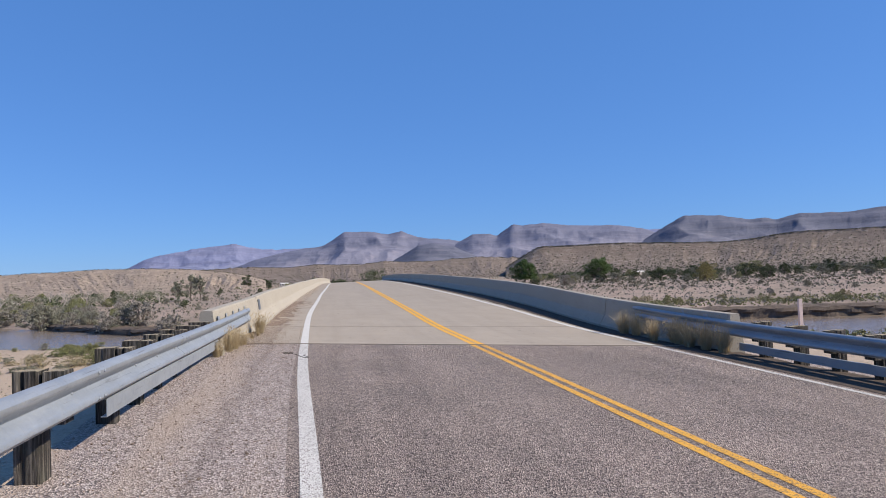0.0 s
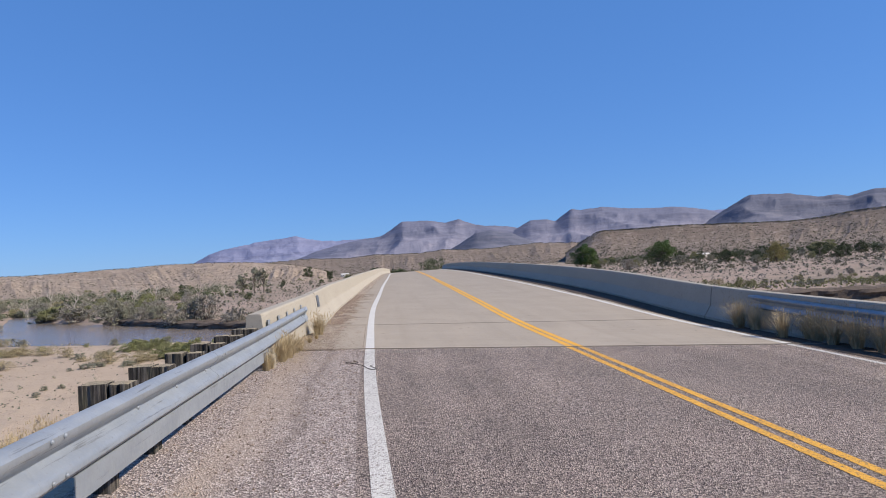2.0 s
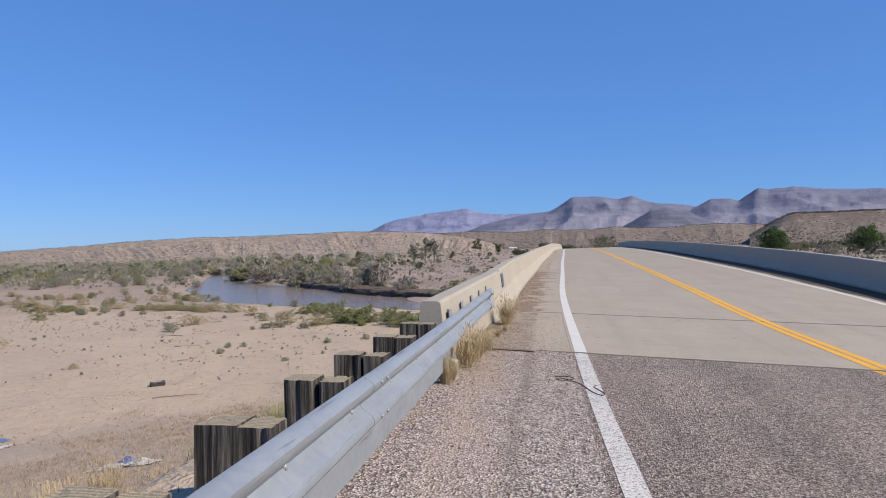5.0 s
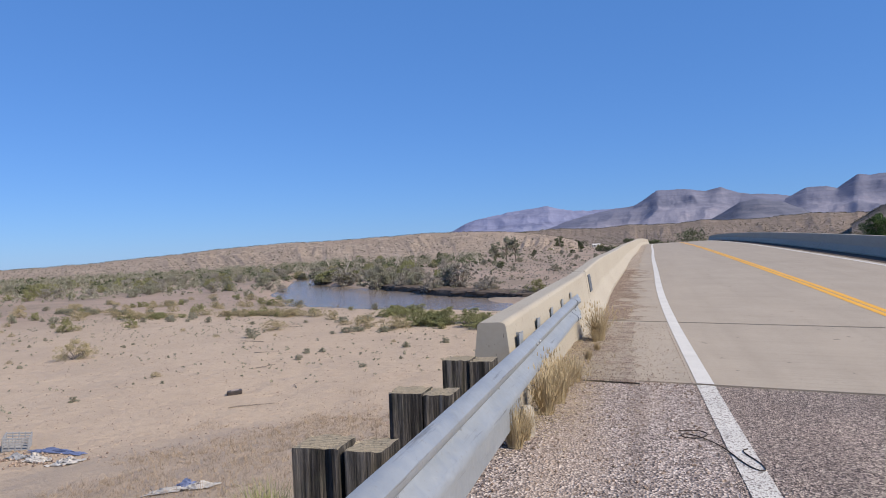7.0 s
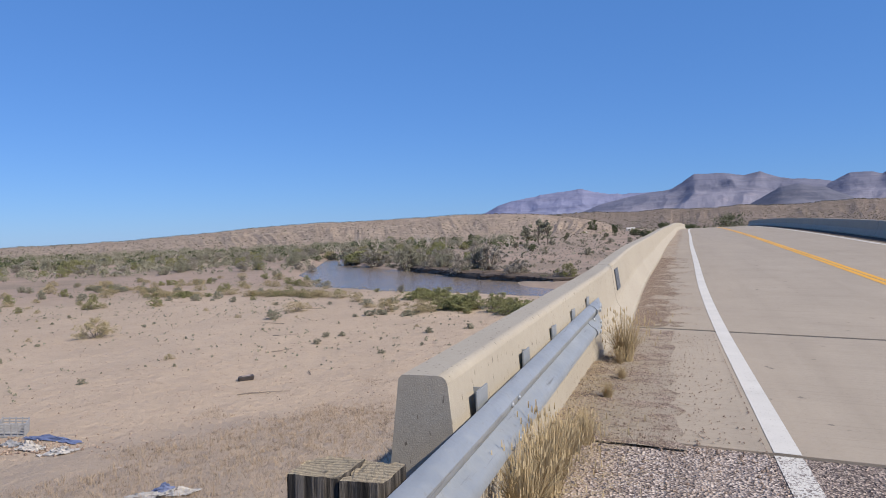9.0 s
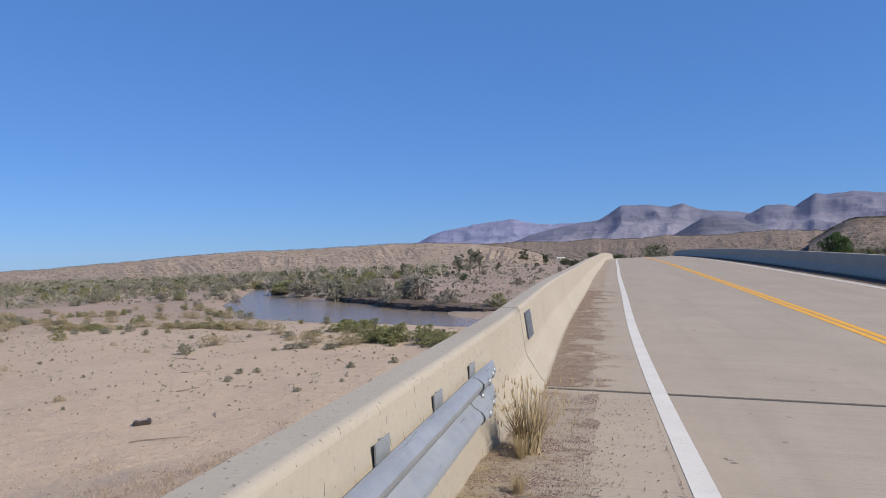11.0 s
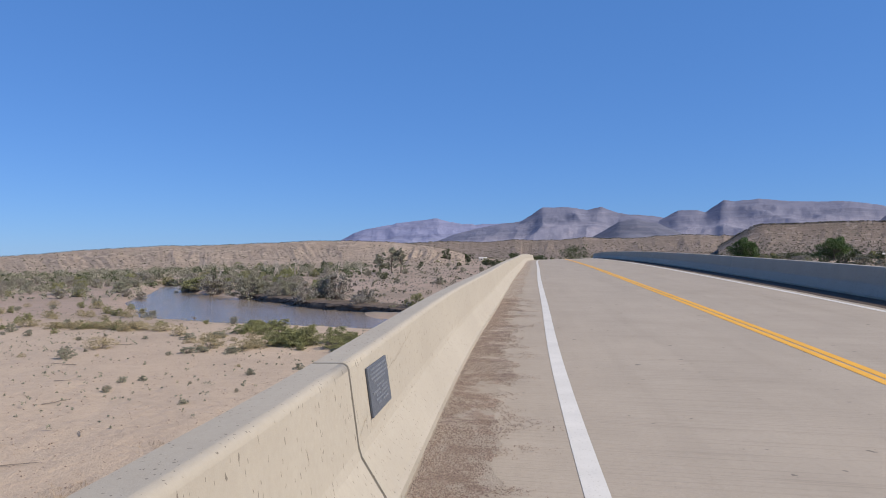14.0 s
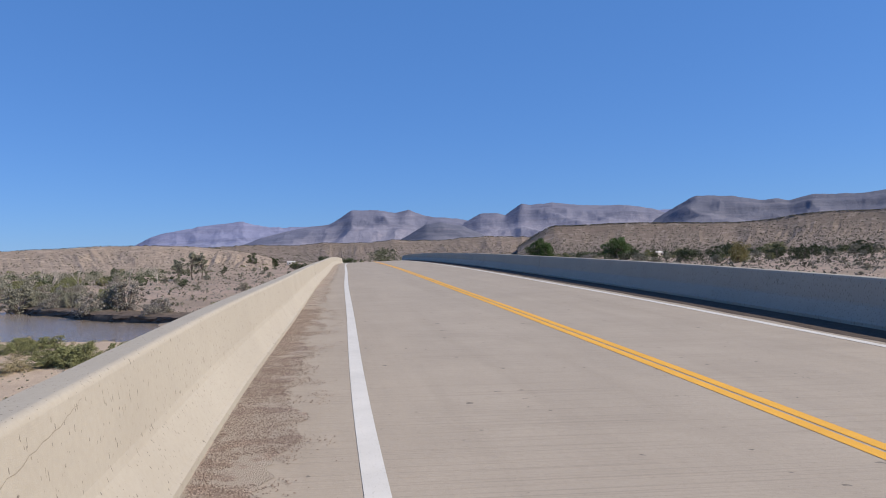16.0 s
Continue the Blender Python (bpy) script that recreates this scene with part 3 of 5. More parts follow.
def cut_bank(first, last, top):
    """The steep earth face that the river has cut into the far bank, right of the bridge."""
    line = []
    for (ax, ay, aw), (bx, by, bw) in zip(RIVER[first:last], RIVER[first + 1:last + 1]):
        d = Vector((bx - ax, by - ay)).normalized()
        n = Vector((-d.y, d.x))
        for t in np.arange(0, 1, 0.012):
            line.append((Vector((ax + t * (bx - ax), ay + t * (by - ay))) + n * (aw + t * (bw - aw)), n))
    shape = ((-0.6, -7.25), (0.0, -6.95), (0.25, -6.6), (0.35, -6.2), (0.3, -5.75), (0.45, -5.35), (1.6, -5.05), (4.5, -5.0), (9.0, -5.6))
    shape = [(u, -7.25 + (z + 7.25) * (top + 7.25) / 2.25) for u, z in shape]
    verts = []
    for i, (p, n) in enumerate(line):
        for j, (u, z) in enumerate(shape):
            k = noise.fractal(Vector((p.x * 0.35, p.y * 0.35, j * 0.8)), 0.8, 2.0, 4)
            slip = 1.6 * noise.noise(Vector((p.x * 0.09, p.y * 0.09, 3)))
            q = p + n * (u + 0.5 * k + slip)
            verts.append((q.x, q.y, z + (0.22 * k if j > 2 else 0.05 * k)))
    m = len(shape)
    faces = [(i * m + j, (i + 1) * m + j, (i + 1) * m + j + 1, i * m + j + 1) for i in range(len(line) - 1) for j in range(m - 1)]
    return part("river_bank", mesh_from("river_bank", verts, faces), M_EARTH)


tagged(cut_bank(2, 5, -5.75), "low crumbling earth bank at the water's edge", "river bank", kind="structure")
tagged(cut_bank(5, 9, -5.0), "steep dark earth bank cut by the river", "river bank", kind="structure")


# ---- road ----
def strip(name, o0, o1, y0, y1, h, material, step=0.5, across=2, edge=None, thick=0.0):
    """A sheet of pavement between two offsets; edge(y) shifts its borders."""
    n = max(2, int((y1 - y0) / step) + 1)
    ys = np.linspace(y0, y1, n)
    verts, faces = [], []
    for y in ys:
        e0, e1 = edge(y) if edge else (0, 0)
        for j in range(across):
            o = (o0 + e0) + (o1 + e1 - o0 - e0) * j / (across - 1)
            verts.append(on_road(o, float(y), h))
    faces = [(i * across + j, i * across + j + 1, (i + 1) * across + j + 1, (i + 1) * across + j) for i in range(n - 1) for j in range(across - 1)]
    if thick:
        top = len(verts)
        verts += [v - Vector((0, 0, thick)) for v in verts]
        for i in range(n - 1):
            for j in (0, across - 1):
                p, q = i * across + j, (i + 1) * across + j
                faces.append((p, q, q + top, p + top) if j == 0 else (q, p, p + top, q + top))
        for i in (0, n - 1):
            for j in range(across - 1):
                p, q = i * across + j, i * across + j + 1
                faces.append((q, p, p + top, q + top) if i == 0 else (p, q, q + top, p + top))
    return part(name, mesh_from(name, verts, faces), material)


SEAM = -4.93
tagged(strip("road", -0.12, 8.05, -70, SEAM, 0.0, M_ASPHALT, across=9, thick=0.3), "grey-pink chip-sealed asphalt road", "road", kind="structure")
tagged(strip("shoulder_1", -2.05, -0.12, -70, SEAM + 0.02, 0.0, M_GRAVEL, across=5), "gravelly road shoulder with tan dirt", "road shoulder", kind="structure")
tagged(strip("shoulder_2", 8.05, 9.95, -70, 0, -0.02, M_GRAVEL, across=5), "gravelly road shoulder with tan dirt", "road shoulder", kind="structure")
tagged(strip("approach_slab", -1.75, 8.9, SEAM + 0.02, -0.05, 0.012, M_DECK, across=9, thick=0.3), "grey-tan concrete approach slab of the bridge", "bridge deck", kind="structure")
tagged(strip("bridge_deck", -1.75, 9.1, 0.05, DECK_END, 0.012, M_DECK, across=9, thick=0.9), "tan concrete bridge deck with fine cross grooves", "bridge deck", kind="structure")
tagged(strip("road_far", -1.5, 8.7, DECK_END, 195, 0.0, M_ASPHALT, 2.0, across=5), "asphalt road beyond the bridge", "road", kind="structure")
tagged(strip("joint_seal", -1.15, 8.4, -0.055, 0.055, 0.004, M_RUBBER, 0.02, across=9), "dark rubber expansion joint seal across the bridge deck", "joint", kind="structure")


def line(name, label, o, width, y0, y1, h, material, step=0.5):
    return tagged(strip(name, o - width / 2, o + width / 2, y0, y1, h, material, step), label, "road marking", kind="structure")


tagged(strip("edge_line_1", -0.08, 0.08, -70, SEAM, 0.004, M_WHITE_OLD, edge=lambda y: (0.07 * float(ease(-5.5, -14, y)),) * 2), "worn white edge line on the asphalt", "road marking", kind="structure")
line("edge_line_2", "white edge line on the concrete deck", 0, 0.155, SEAM + 0.02, DECK_END, 0.0155, M_WHITE)
def bend(ys, offsets, base):
    """Shifts both borders of a line along the road."""
    return lambda y: (float(np.interp(y, ys, offsets)) - base,) * 2


RIGHT_LINE = bend((-70, -3, 1, 5, 10, 25, 60, 118), (7.66, 7.64, 7.48, 7.32, 7.14, 7.1, 7.2, 7.2), 7.2)
CENTRE = bend((-70, -3, 5, 11, 20, 40), (3.645, 3.63, 3.57, 3.51, 3.50, 3.53), 3.6)
for name, label, o, wide, y0, y1, h, material, course in (
        ("edge_line_3", "worn white edge line on the asphalt", 7.2, 0.13, -70, SEAM, 0.004, M_WHITE_OLD, RIGHT_LINE),
        ("edge_line_4", "white edge line on the concrete deck", 7.2, 0.16, SEAM + 0.02, DECK_END, 0.0155, M_WHITE, RIGHT_LINE),
        ("centre_line_1", "solid yellow centre line on the asphalt", 3.49, 0.11, -70, SEAM, 0.004, M_YELLOW_OLD, CENTRE),
        ("centre_line_2", "solid yellow centre line on the concrete", 3.515, 0.13, SEAM + 0.02, DECK_END, 0.0155, M_YELLOW, CENTRE),
        ("centre_line_3", "solid yellow centre line on the asphalt", 3.71, 0.11, -70, SEAM, 0.004, M_YELLOW_OLD, CENTRE),
        ("centre_line_4", "solid yellow centre line on the concrete", 3.685, 0.13, SEAM + 0.02, DECK_END, 0.0155, M_YELLOW, CENTRE)):
    tagged(strip(name, o - wide / 2, o + wide / 2, y0, y1, h, material, edge=course), label, "road marking", kind="structure")


# ---- concrete barriers ----
def barrier_profile(side):
    pts = [(0.0, -0.02), (0.0, 0.075), (0.03, 0.10), (0.17, 0.33), (0.185, 0.38), (0.236, 0.78), (0.243, 0.80), (0.257, 0.812), (0.28, 0.817), (0.43, 0.817), (0.447, 0.80), (0.54, 0.0), (0.54, -0.6), (0.02, -0.6)]
    return [(-p if side < 0 else p, q) for p, q in pts]


def barrier_segment(side, o, y0, y1, step=0.5):
    """One cast length; near its free end it flares outwards and its foot grows plumb."""
    base = barrier_profile(side)
    verts, faces = [], []
    ys = np.linspace(y0, y1, max(2, int((y1 - y0) / step) + 1))
    n = len(base)
    for y in ys:
        away = max(0.0, -1.0 - float(y))
        plumb = min(1.0, away / 1.6)
        at = on_road(o, float(y))
        for k, (p, q) in enumerate(base):
            if k < 5 or k == n - 1:
                p = p + (side * 0.20 - p) * plumb
            verts.append(at + Vector((p + side * 0.20 * away / 5.7, 0, q - (0.04 * away / 5.7 if q > 0.5 else 0))))
    for i in range(len(ys) - 1):
        for j in range(n):
            k = (j + 1) % n
            faces.append((i * n + j, i * n + k, (i + 1) * n + k, (i + 1) * n + j))
    faces += [tuple(range(n))[::-1], tuple(range((len(ys) - 1) * n, len(ys) * n))]
    me = mesh_from("barrier_segment", verts, faces)
    bm = bmesh.new()
    bm.from_mesh(me)
    bmesh.ops.recalc_face_normals(bm, faces=bm.faces)
    bm.to_mesh(me)
    bm.free()
    # soft, hand-floated upper edge
    me.polygons.foreach_set("use_smooth", [i < (len(ys) - 1) * n and 5 <= i % n <= 7 for i in range(len(me.polygons))])
    return me


def barrier(name, side, o, y_start, joints, label, material):
    thing = empty(name, on_road(o, 0))
    ends = [y_start, *joints, DECK_END]
    for a, b in zip(ends, ends[1:]):
        ob = part("barrier_segment", barrier_segment(side, o, a + 0.018, b - 0.018), material, thing)
        ob.matrix_parent_inverse = Matrix.Translation(-thing.location)
    for y in joints:
        ob = part("joint_filler", barrier_segment(side, o, y - 0.022, y + 0.022), M_RUBBER, thing, "dark crumbling joint filler")
        ob.matrix_parent_inverse = Matrix.Translation(Vector((side * 0.012, 0, -0.01)) - thing.location)
    return tagged(thing, label, "barrier", "concrete bridge barriers")


barrier_1 = barrier("concrete_barrier", -1, -1.095, -6.85, (0.0, 30.0, 60.0, 90.0), "pale cream concrete safety barrier with a sunlit sloped face", M_BARRIER)
barrier_2 = barrier("concrete_barrier", 1, 8.38, -6.12, (0.0, 30.0, 60.0, 90.0), "shaded grey concrete safety barrier with small dark pits", M_PITTED)


# ---- guardrails ----
W_BEAM = [(0.018, -0.156), (0.058, -0.138), (0.083, -0.112), (0.083, -0.088), (0.064, -0.058), (0.016, -0.026), (0.0, 0.0), (0.016, 0.026), (0.064, 0.058), (0.083, 0.088), (0.083, 0.112), (0.058, 0.138), (0.018, 0.156)]


def thickened(profile, t):
    return profile + [(p - t, q) for p, q in reversed(profile)]


def bent_steel(name, profile, stations, parent, label=""):
    me = sweep(name, profile, stations)
    smooth(me)
    me.set_sharp_from_angle(angle=radians(40))
    return part(name, me, M_STEEL, parent, label)


def bolt(parent, place, way, r=0.019):
    bm = bmesh.new()
    m = Matrix.Translation(place) @ Vector(way).to_track_quat("Z", "Y").to_matrix().to_4x4()
    bmesh.ops.create_cone(bm, cap_ends=True, segments=12, radius1=r * 1.25, radius2=r * 1.2, depth=0.006, matrix=m)
    bmesh.ops.create_uvsphere(bm, u_segments=10, v_segments=6, radius=r, matrix=m @ Matrix.Translation((0, 0, 0.003)) @ Matrix.Diagonal((1, 1, 0.55, 1)))
    part("bolt", bm, M_STEEL, parent)


def timber(name, x, y, top, bottom, parent, seed, wide=0.2, deep=0.18):
    """A squared, split and weathered timber, its top slightly uneven."""
    g = random.Random(seed)
    bm = bmesh.new()
    n = 7
    ring = []
    for i in range(n):
        ring.append((-deep / 2 + deep * i / n, -wide / 2))
    for i in range(n):
        ring.append((deep / 2, -wide / 2 + wide * i / n))
    for i in range(n):
        ring.append((deep / 2 - deep * i / n, wide / 2))
    for i in range(n):
        ring.append((-deep / 2, wide / 2 - wide * i / n))
    dents = [g.choice((0, 0, 0, 0.001, 0.003, 0.010)) for _ in ring]
    lean = g.uniform(-0.012, 0.012)
    levels = (bottom, bottom + 0.4 * (top - bottom), top - 0.06, top - 0.012, top)
    rows = []
    for k, z in enumerate(levels):
        row = []
        for (px, py), d in zip(ring, dents):
            s = 1 - d / (deep / 2) - (0.012 if k == len(levels) - 1 else 0)
            up = z + (g.uniform(-0.002, 0.002) - d * 0.5 if k >= 3 else 0)
            row.append(bm.verts.new((x + px * s + lean * (z - bottom), y + py * s, up)))
        rows.append(row)
    m = len(ring)
    for a, b in zip(rows, rows[1:]):
        for j in range(m):
            bm.faces.new((a[j], a[(j + 1) % m], b[(j + 1) % m], b[j]))
    bm.faces.new(rows[-1]).material_index = 1
    ob = part(name, bm, M_WOOD, parent)
    ob.data.materials.append(M_END_GRAIN)
    return ob


def guardrail(name, side, x_at, z_at, y_near, y_end, posts, spacers, label, rub_start, rub_end, rub_drop):
    """A W-beam rail with a rub rail on timber posts; side 1: it faces right, -1: left."""
    thing = empty(name)
    face = Vector((side, 0, 0))
    up = Vector((0, 0, 1))
    # panels of one length lap over one another towards the bridge
    y, k = y_end - 0.42, 0
    while y > y_near:
        y0 = max(y - 3.81, y_near)
        lift = 0.004 * (k % 2)
        st = [(Vector((x_at(v) + side * lift, v, z_at(v) - 0.156)), face, up) for v in np.linspace(y0 - 0.12, y, 9)]
        panel = bent_steel("rail_panel", thickened(W_BEAM, 0.004), st, thing)
        for dy in (0.05, 0.2):
            for q in (-0.1, 0.1):
                v = y0 + dy
                bolt(panel, (x_at(v) + side * (0.087 + lift), v, z_at(v) - 0.156 + q), (side, 0, 0), 0.012)
        y, k = y0, k + 1
    # end shoe flattened onto the concrete
    st = []
    for v, s in zip(np.linspace(y_end - 0.75, y_end, 6), (1.06, 1.06, 0.95, 0.7, 0.45, 0.3)):
        st.append((Vector((x_at(v) + side * 0.008, v, z_at(v) - 0.156)), face * s, up * (1.0 if s > 0.5 else 0.94)))
    shoe = bent_steel("end_shoe", thickened(W_BEAM, 0.006), st, thing, "flared steel end shoe bolted to the concrete")
    for dy, q in ((0.09, 0.085), (0.09, -0.085), (0.3, 0.095), (0.3, -0.095), (0.46, 0.02), (0.46, -0.02), (0.6, 0.1), (0.6, -0.1)):
        v = y_end - dy
        s = float(np.interp(dy, (0, 0.15, 0.3, 0.45, 0.6), (0.3, 0.45, 0.7, 0.95, 1.06)))
        bolt(shoe, (x_at(v) + side * (0.010 + (0.083 if abs(q) > 0.05 else 0.016) * s), v, z_at(v) - 0.156 + q), (side, 0, 0), 0.022)
    # rub rail: a channel under the beam
    chan = [(0.0, -0.075), (0.05, -0.075), (0.05, 0.075), (0.0, 0.075), (0.0, 0.069), (0.044, 0.069), (0.044, -0.069), (0.0, -0.069)]
    st = [(Vector((x_at(v) - side * 0.005, v, z_at(v) - rub_drop)), face, up) for v in np.linspace(rub_start, rub_end, 14)]
    bent_steel("rub_rail", chan, st, thing, "lower steel channel rub rail")
    for i, v in enumerate(posts):
        x, top = x_at(v) - side * 0.25, z_at(v) + 0.03
        base = float(ground_z(x, v)) - 0.3
        post = timber("post", x, v, top, base, thing, i * 7 + int(10 * abs(x)))
        block = timber("block", x + side * 0.166, v + 0.004, top - 0.008, z_at(v) - 0.36, post, i * 7 + 3, 0.2, 0.145)
        bolt(post, (x_at(v) + side * 0.004, v, z_at(v) - 0.156), (side, 0, 0), 0.017)
    for v, gap in spacers:
        bm = bmesh.new()
        w = gap - 0.012
        x = x_at(v) - side * (0.006 + gap / 2)
        z = z_at(v) - 0.34
        for dx in (-0.5, 0.5):
            box(bm, (0.007, 0.19, 0.40), Matrix.Translation((x + dx * w, v, z)))
        box(bm, (w, 0.008, 0.40), Matrix.Translation((x, v, z)))
        part("spacer_block", bm, M_STEEL, thing, "short steel spacer block behind the beam")
    return tagged(thing, label, "guardrail", "steel guardrails")


left_x = spline((-30, -16, -7.5, -5, -2.2), (-1.49, -1.465, -1.45, -1.41, -1.335))
left_z = spline((-30, -16, -12, -7, -2.2), (0.50, 0.55, 0.555, 0.562, 0.645))
right_x = spline((-30, -16, -6, -1.8), (9.1, 8.92, 8.78, 8.66))
right_z = spline((-30, -16, -10.4, -6.8, -2.1), (-0.52, -0.13, 0.01, 0.085, 0.29))
POSTS = (-7.55, -8.57, -9.55, -10.5, -11.5, -12.45, -14.35, -16.25, -18.15, -20.05, -21.95, -23.85)
guardrail("guardrail", 1, lambda v: float(left_x(v)), lambda v: float(left_z(v)), -25, -2.15, POSTS, ((-6.5, 0.10), (-5.52, 0.095), (-4.57, 0.08), (-3.65, 0.06), (-2.75, 0.035)),
          "galvanised steel guardrail on weathered timber posts beside the shoulder", -13.6, -7.0, 0.388)
guardrail("guardrail", -1, lambda v: float(right_x(v)), lambda v: float(right_z(v)), -25, -1.75, tuple(v + 0.6 for v in POSTS), ((-5.2, 0.10), (-4.2, 0.085), (-3.2, 0.05)),
          "shaded galvanised steel guardrail with dry grass growing through it", -25, -6.5, 0.5)

# broken concrete stub at the barrier's foot
bm = bmesh.new()
box(bm, (0.10, 0.32, 0.29), Matrix.Translation(on_road(-1.395, -6.95, -0.12)) @ Matrix.Rotation(0.12, 4, "Z"), 0.03)
for vert in bm.verts:
    vert.co += Vector((noise.noise(vert.co * 9), noise.noise(vert.co * 9 + Vector((5, 0, 0))), noise.noise(vert.co * 9 + Vector((0, 7, 0))))) * 0.03
tagged(part("concrete_stub", bm, M_BARRIER), "broken pale concrete stub among dry grass under the rail", "concrete block")

# marker post behind the rail
bm = bmesh.new()
foot = float(ground_z(11.95, -4.05))
box(bm, (0.10, 0.06, 0.40 - foot), Matrix.Translation((11.95, -4.05, foot)), 0.008)
tagged(part("marker_post", bm, plain("faded_paint", (0.62, 0.50, 0.46), (0.52, 0.42, 0.40), 9)), "faded pinkish marker post standing behind the guardrail", "marker post")

# ---- plaque ----
M_PLAQUE = plain("plaque_metal", (0.075, 0.085, 0.105), (0.10, 0.108, 0.125), 30, 0.5)
M_LETTER = plain("raised_lettering", (0.19, 0.20, 0.22), (0.13, 0.14, 0.16), 60, 0.5)


def plaque():
    thing = empty("plaque", on_road(-1.304, 0.655, 0.575))
    tilt = math.degrees(math.atan2(0.055, 0.405))
    here = Matrix.LocRotScale(thing.location + Vector((0.012, 0, 0)), Euler((0, -radians(tilt), 0)), None)
    bm = bmesh.new()
    box(bm, (0.016, 0.585, 0.285), here @ Matrix.Translation((-0.004, 0, -0.1425)), 0.003)
    inv = Matrix.Translation(-thing.location)
    part("plate", bm, M_PLAQUE, thing).matrix_parent_inverse = inv
    g = random.Random(4)
    bm = bmesh.new()
    for i, (a, b) in enumerate(((-0.23, 0.23), (-0.25, 0.25), (-0.24, 0.25), (-0.17, 0.17), (-0.11, 0.11), (-0.23, 0.24), (-0.15, 0.22), (-0.17, 0.24), (-0.12, 0.2))):
        z = 0.112 - i * 0.0245 - (0.012 if i > 3 else 0)
        y = a
        while y < b - 0.02:
            w = g.uniform(0.02, 0.055)
            w = min(w, b - y)
            if not (i > 4 and abs(y + w / 2) < 0.012):
                box(bm, (0.006, w, 0.012), here @ Matrix.Translation((0.0045, y + w / 2, z)))
            y += w + 0.009
    part("lettering", bm, M_LETTER, thing, "rows of raised lettering too worn to read").matrix_parent_inverse = inv
    return tagged(thing, "dark metal plaque with raised lettering on the barrier face", "plaque")


plaque()

def crack(points, width, label):
    """A thin dark crack that follows the barrier's upper face; points: metres along and up."""
    verts, faces = [], []
    g = random.Random(3)
    fine = []
    for (a, p), (b_, q) in zip(points, points[1:]):
        for i in range(8):
            t = i / 8
            fine.append((a + t * (b_ - a), p + t * (q - p) + g.uniform(-0.008, 0.008)))
    for y, h in fine:
        x = 0.185 + (h - 0.38) / 0.405 * 0.055
        for s in (-1, 1):
            verts.append(on_road(-1.095 - x, y, h + s * width * g.uniform(0.2, 0.6)) + Vector((0.0025, 0, 0)))
    faces = [(2 * i, 2 * i + 2, 2 * i + 3, 2 * i + 1) for i in range(len(fine) - 1)]
    return tagged(part("crack", mesh_from("crack", verts, faces), plain("crack_dirt", (0.235, 0.198, 0.15), (0.29, 0.245, 0.19), 30)), label, "crack", kind="structure")


crack(((0.98, 0.60), (1.5, 0.64), (2.0, 0.70), (2.25, 0.75)), 0.0045, "hairline crack in the barrier face")
crack(((0.05, 0.42), (0.35, 0.50)), 0.004, "hairline crack beside the barrier joint")

# ---- sand, gravel and wire on the pavement ----
def silt_edge(y):
    w = 0.30 * noise.noise(Vector((0, y * 0.55, 1))) + 0.16 * noise.noise(Vector((0, y * 2.3, 2))) + 0.07 * noise.noise(Vector((0, y * 7.0, 3)))
    return 0.0, w


def slab_edge(y):
    w = 0.22 * noise.noise(Vector((5, y * 1.1, 2))) + 0.16 * noise.noise(Vector((5, y * 4.0, 7)))
    return 0.0, w


tagged(strip("washed_gravel", -1.12, -0.62, 0.12, 70, 0.017, M_SILT, 0.07, 4, silt_edge), "band of washed gravel along the barrier toe", "gravel", kind="structure")
# both strips mix painted shade with grit; the deck strip widens the barrier's shadow
tagged(strip("grit_band", 7.42, 8.375, SEAM + 0.05, DECK_END, 0.015, M_GRIT_SHADE, 0.25, 4, lambda y: (0.32 * float(ease(9, -1, y)) + 0.09 * noise.noise(Vector((2, y * 0.7, 5))), 0.0)), "road grit along the barrier toe, darkened and widened as the barrier's shadow", "gravel", kind="structure")
tagged(strip("grit_band_near", 7.85, 9.0, -26, SEAM, 0.006, M_GRIT_SHADE, 0.25, 4, lambda y: (0.15 * noise.noise(Vector((4, y * 0.8, 5))), 0.25 * noise.noise(Vector((6, y * 0.8, 5))))), "road grit under the guardrail, darkened to deepen the rail's shadow", "gravel", kind="structure")
tagged(strip("dirt_patch", -1.70, -0.62, SEAM - 0.12, -0.2, 0.016, M_SILT, 0.05, 4, slab_edge), "tan dirt and gravel over the slab edge", "gravel", kind="structure")
M_STONE = make_leaf("loose_stone", (0.15, 0.10, 0.075), (0.42, 0.325, 0.255), (0.24, 0.175, 0.135))


def scatter_stones(name, n, spot, size, label):
    g = np.random.RandomState(21)
    base = np.array([(1, 0, 0), (0, 1, 0), (-1, 0, 0), (0, -1, 0), (0, 0, 0.8), (0, 0, -0.6)], float)
    tris = np.array([(0, 1, 4), (1, 2, 4), (2, 3, 4), (3, 0, 4), (1, 0, 5), (2, 1, 5), (3, 2, 5), (0, 3, 5)])
    verts, faces = [], []
    for i in range(n):
        p = spot(g)
        s = size * g.uniform(0.5, 1.5) * g.uniform(0.7, 1.3, 3)
        a = g.uniform(0, 6.28)
        v = base * s * g.uniform(0.75, 1.2, (6, 1))
        v = np.stack([v[:, 0] * math.cos(a) - v[:, 1] * math.sin(a), v[:, 0] * math.sin(a) + v[:, 1] * math.cos(a), v[:, 2]], -1) + np.array(p) + (0, 0, s[2] * 0.35)
        faces += (tris + len(verts)).tolist()
        verts += v.tolist()
    return tagged(part(name, mesh_from(name, verts, faces), M_STONE), label, "gravel", kind="stuff")


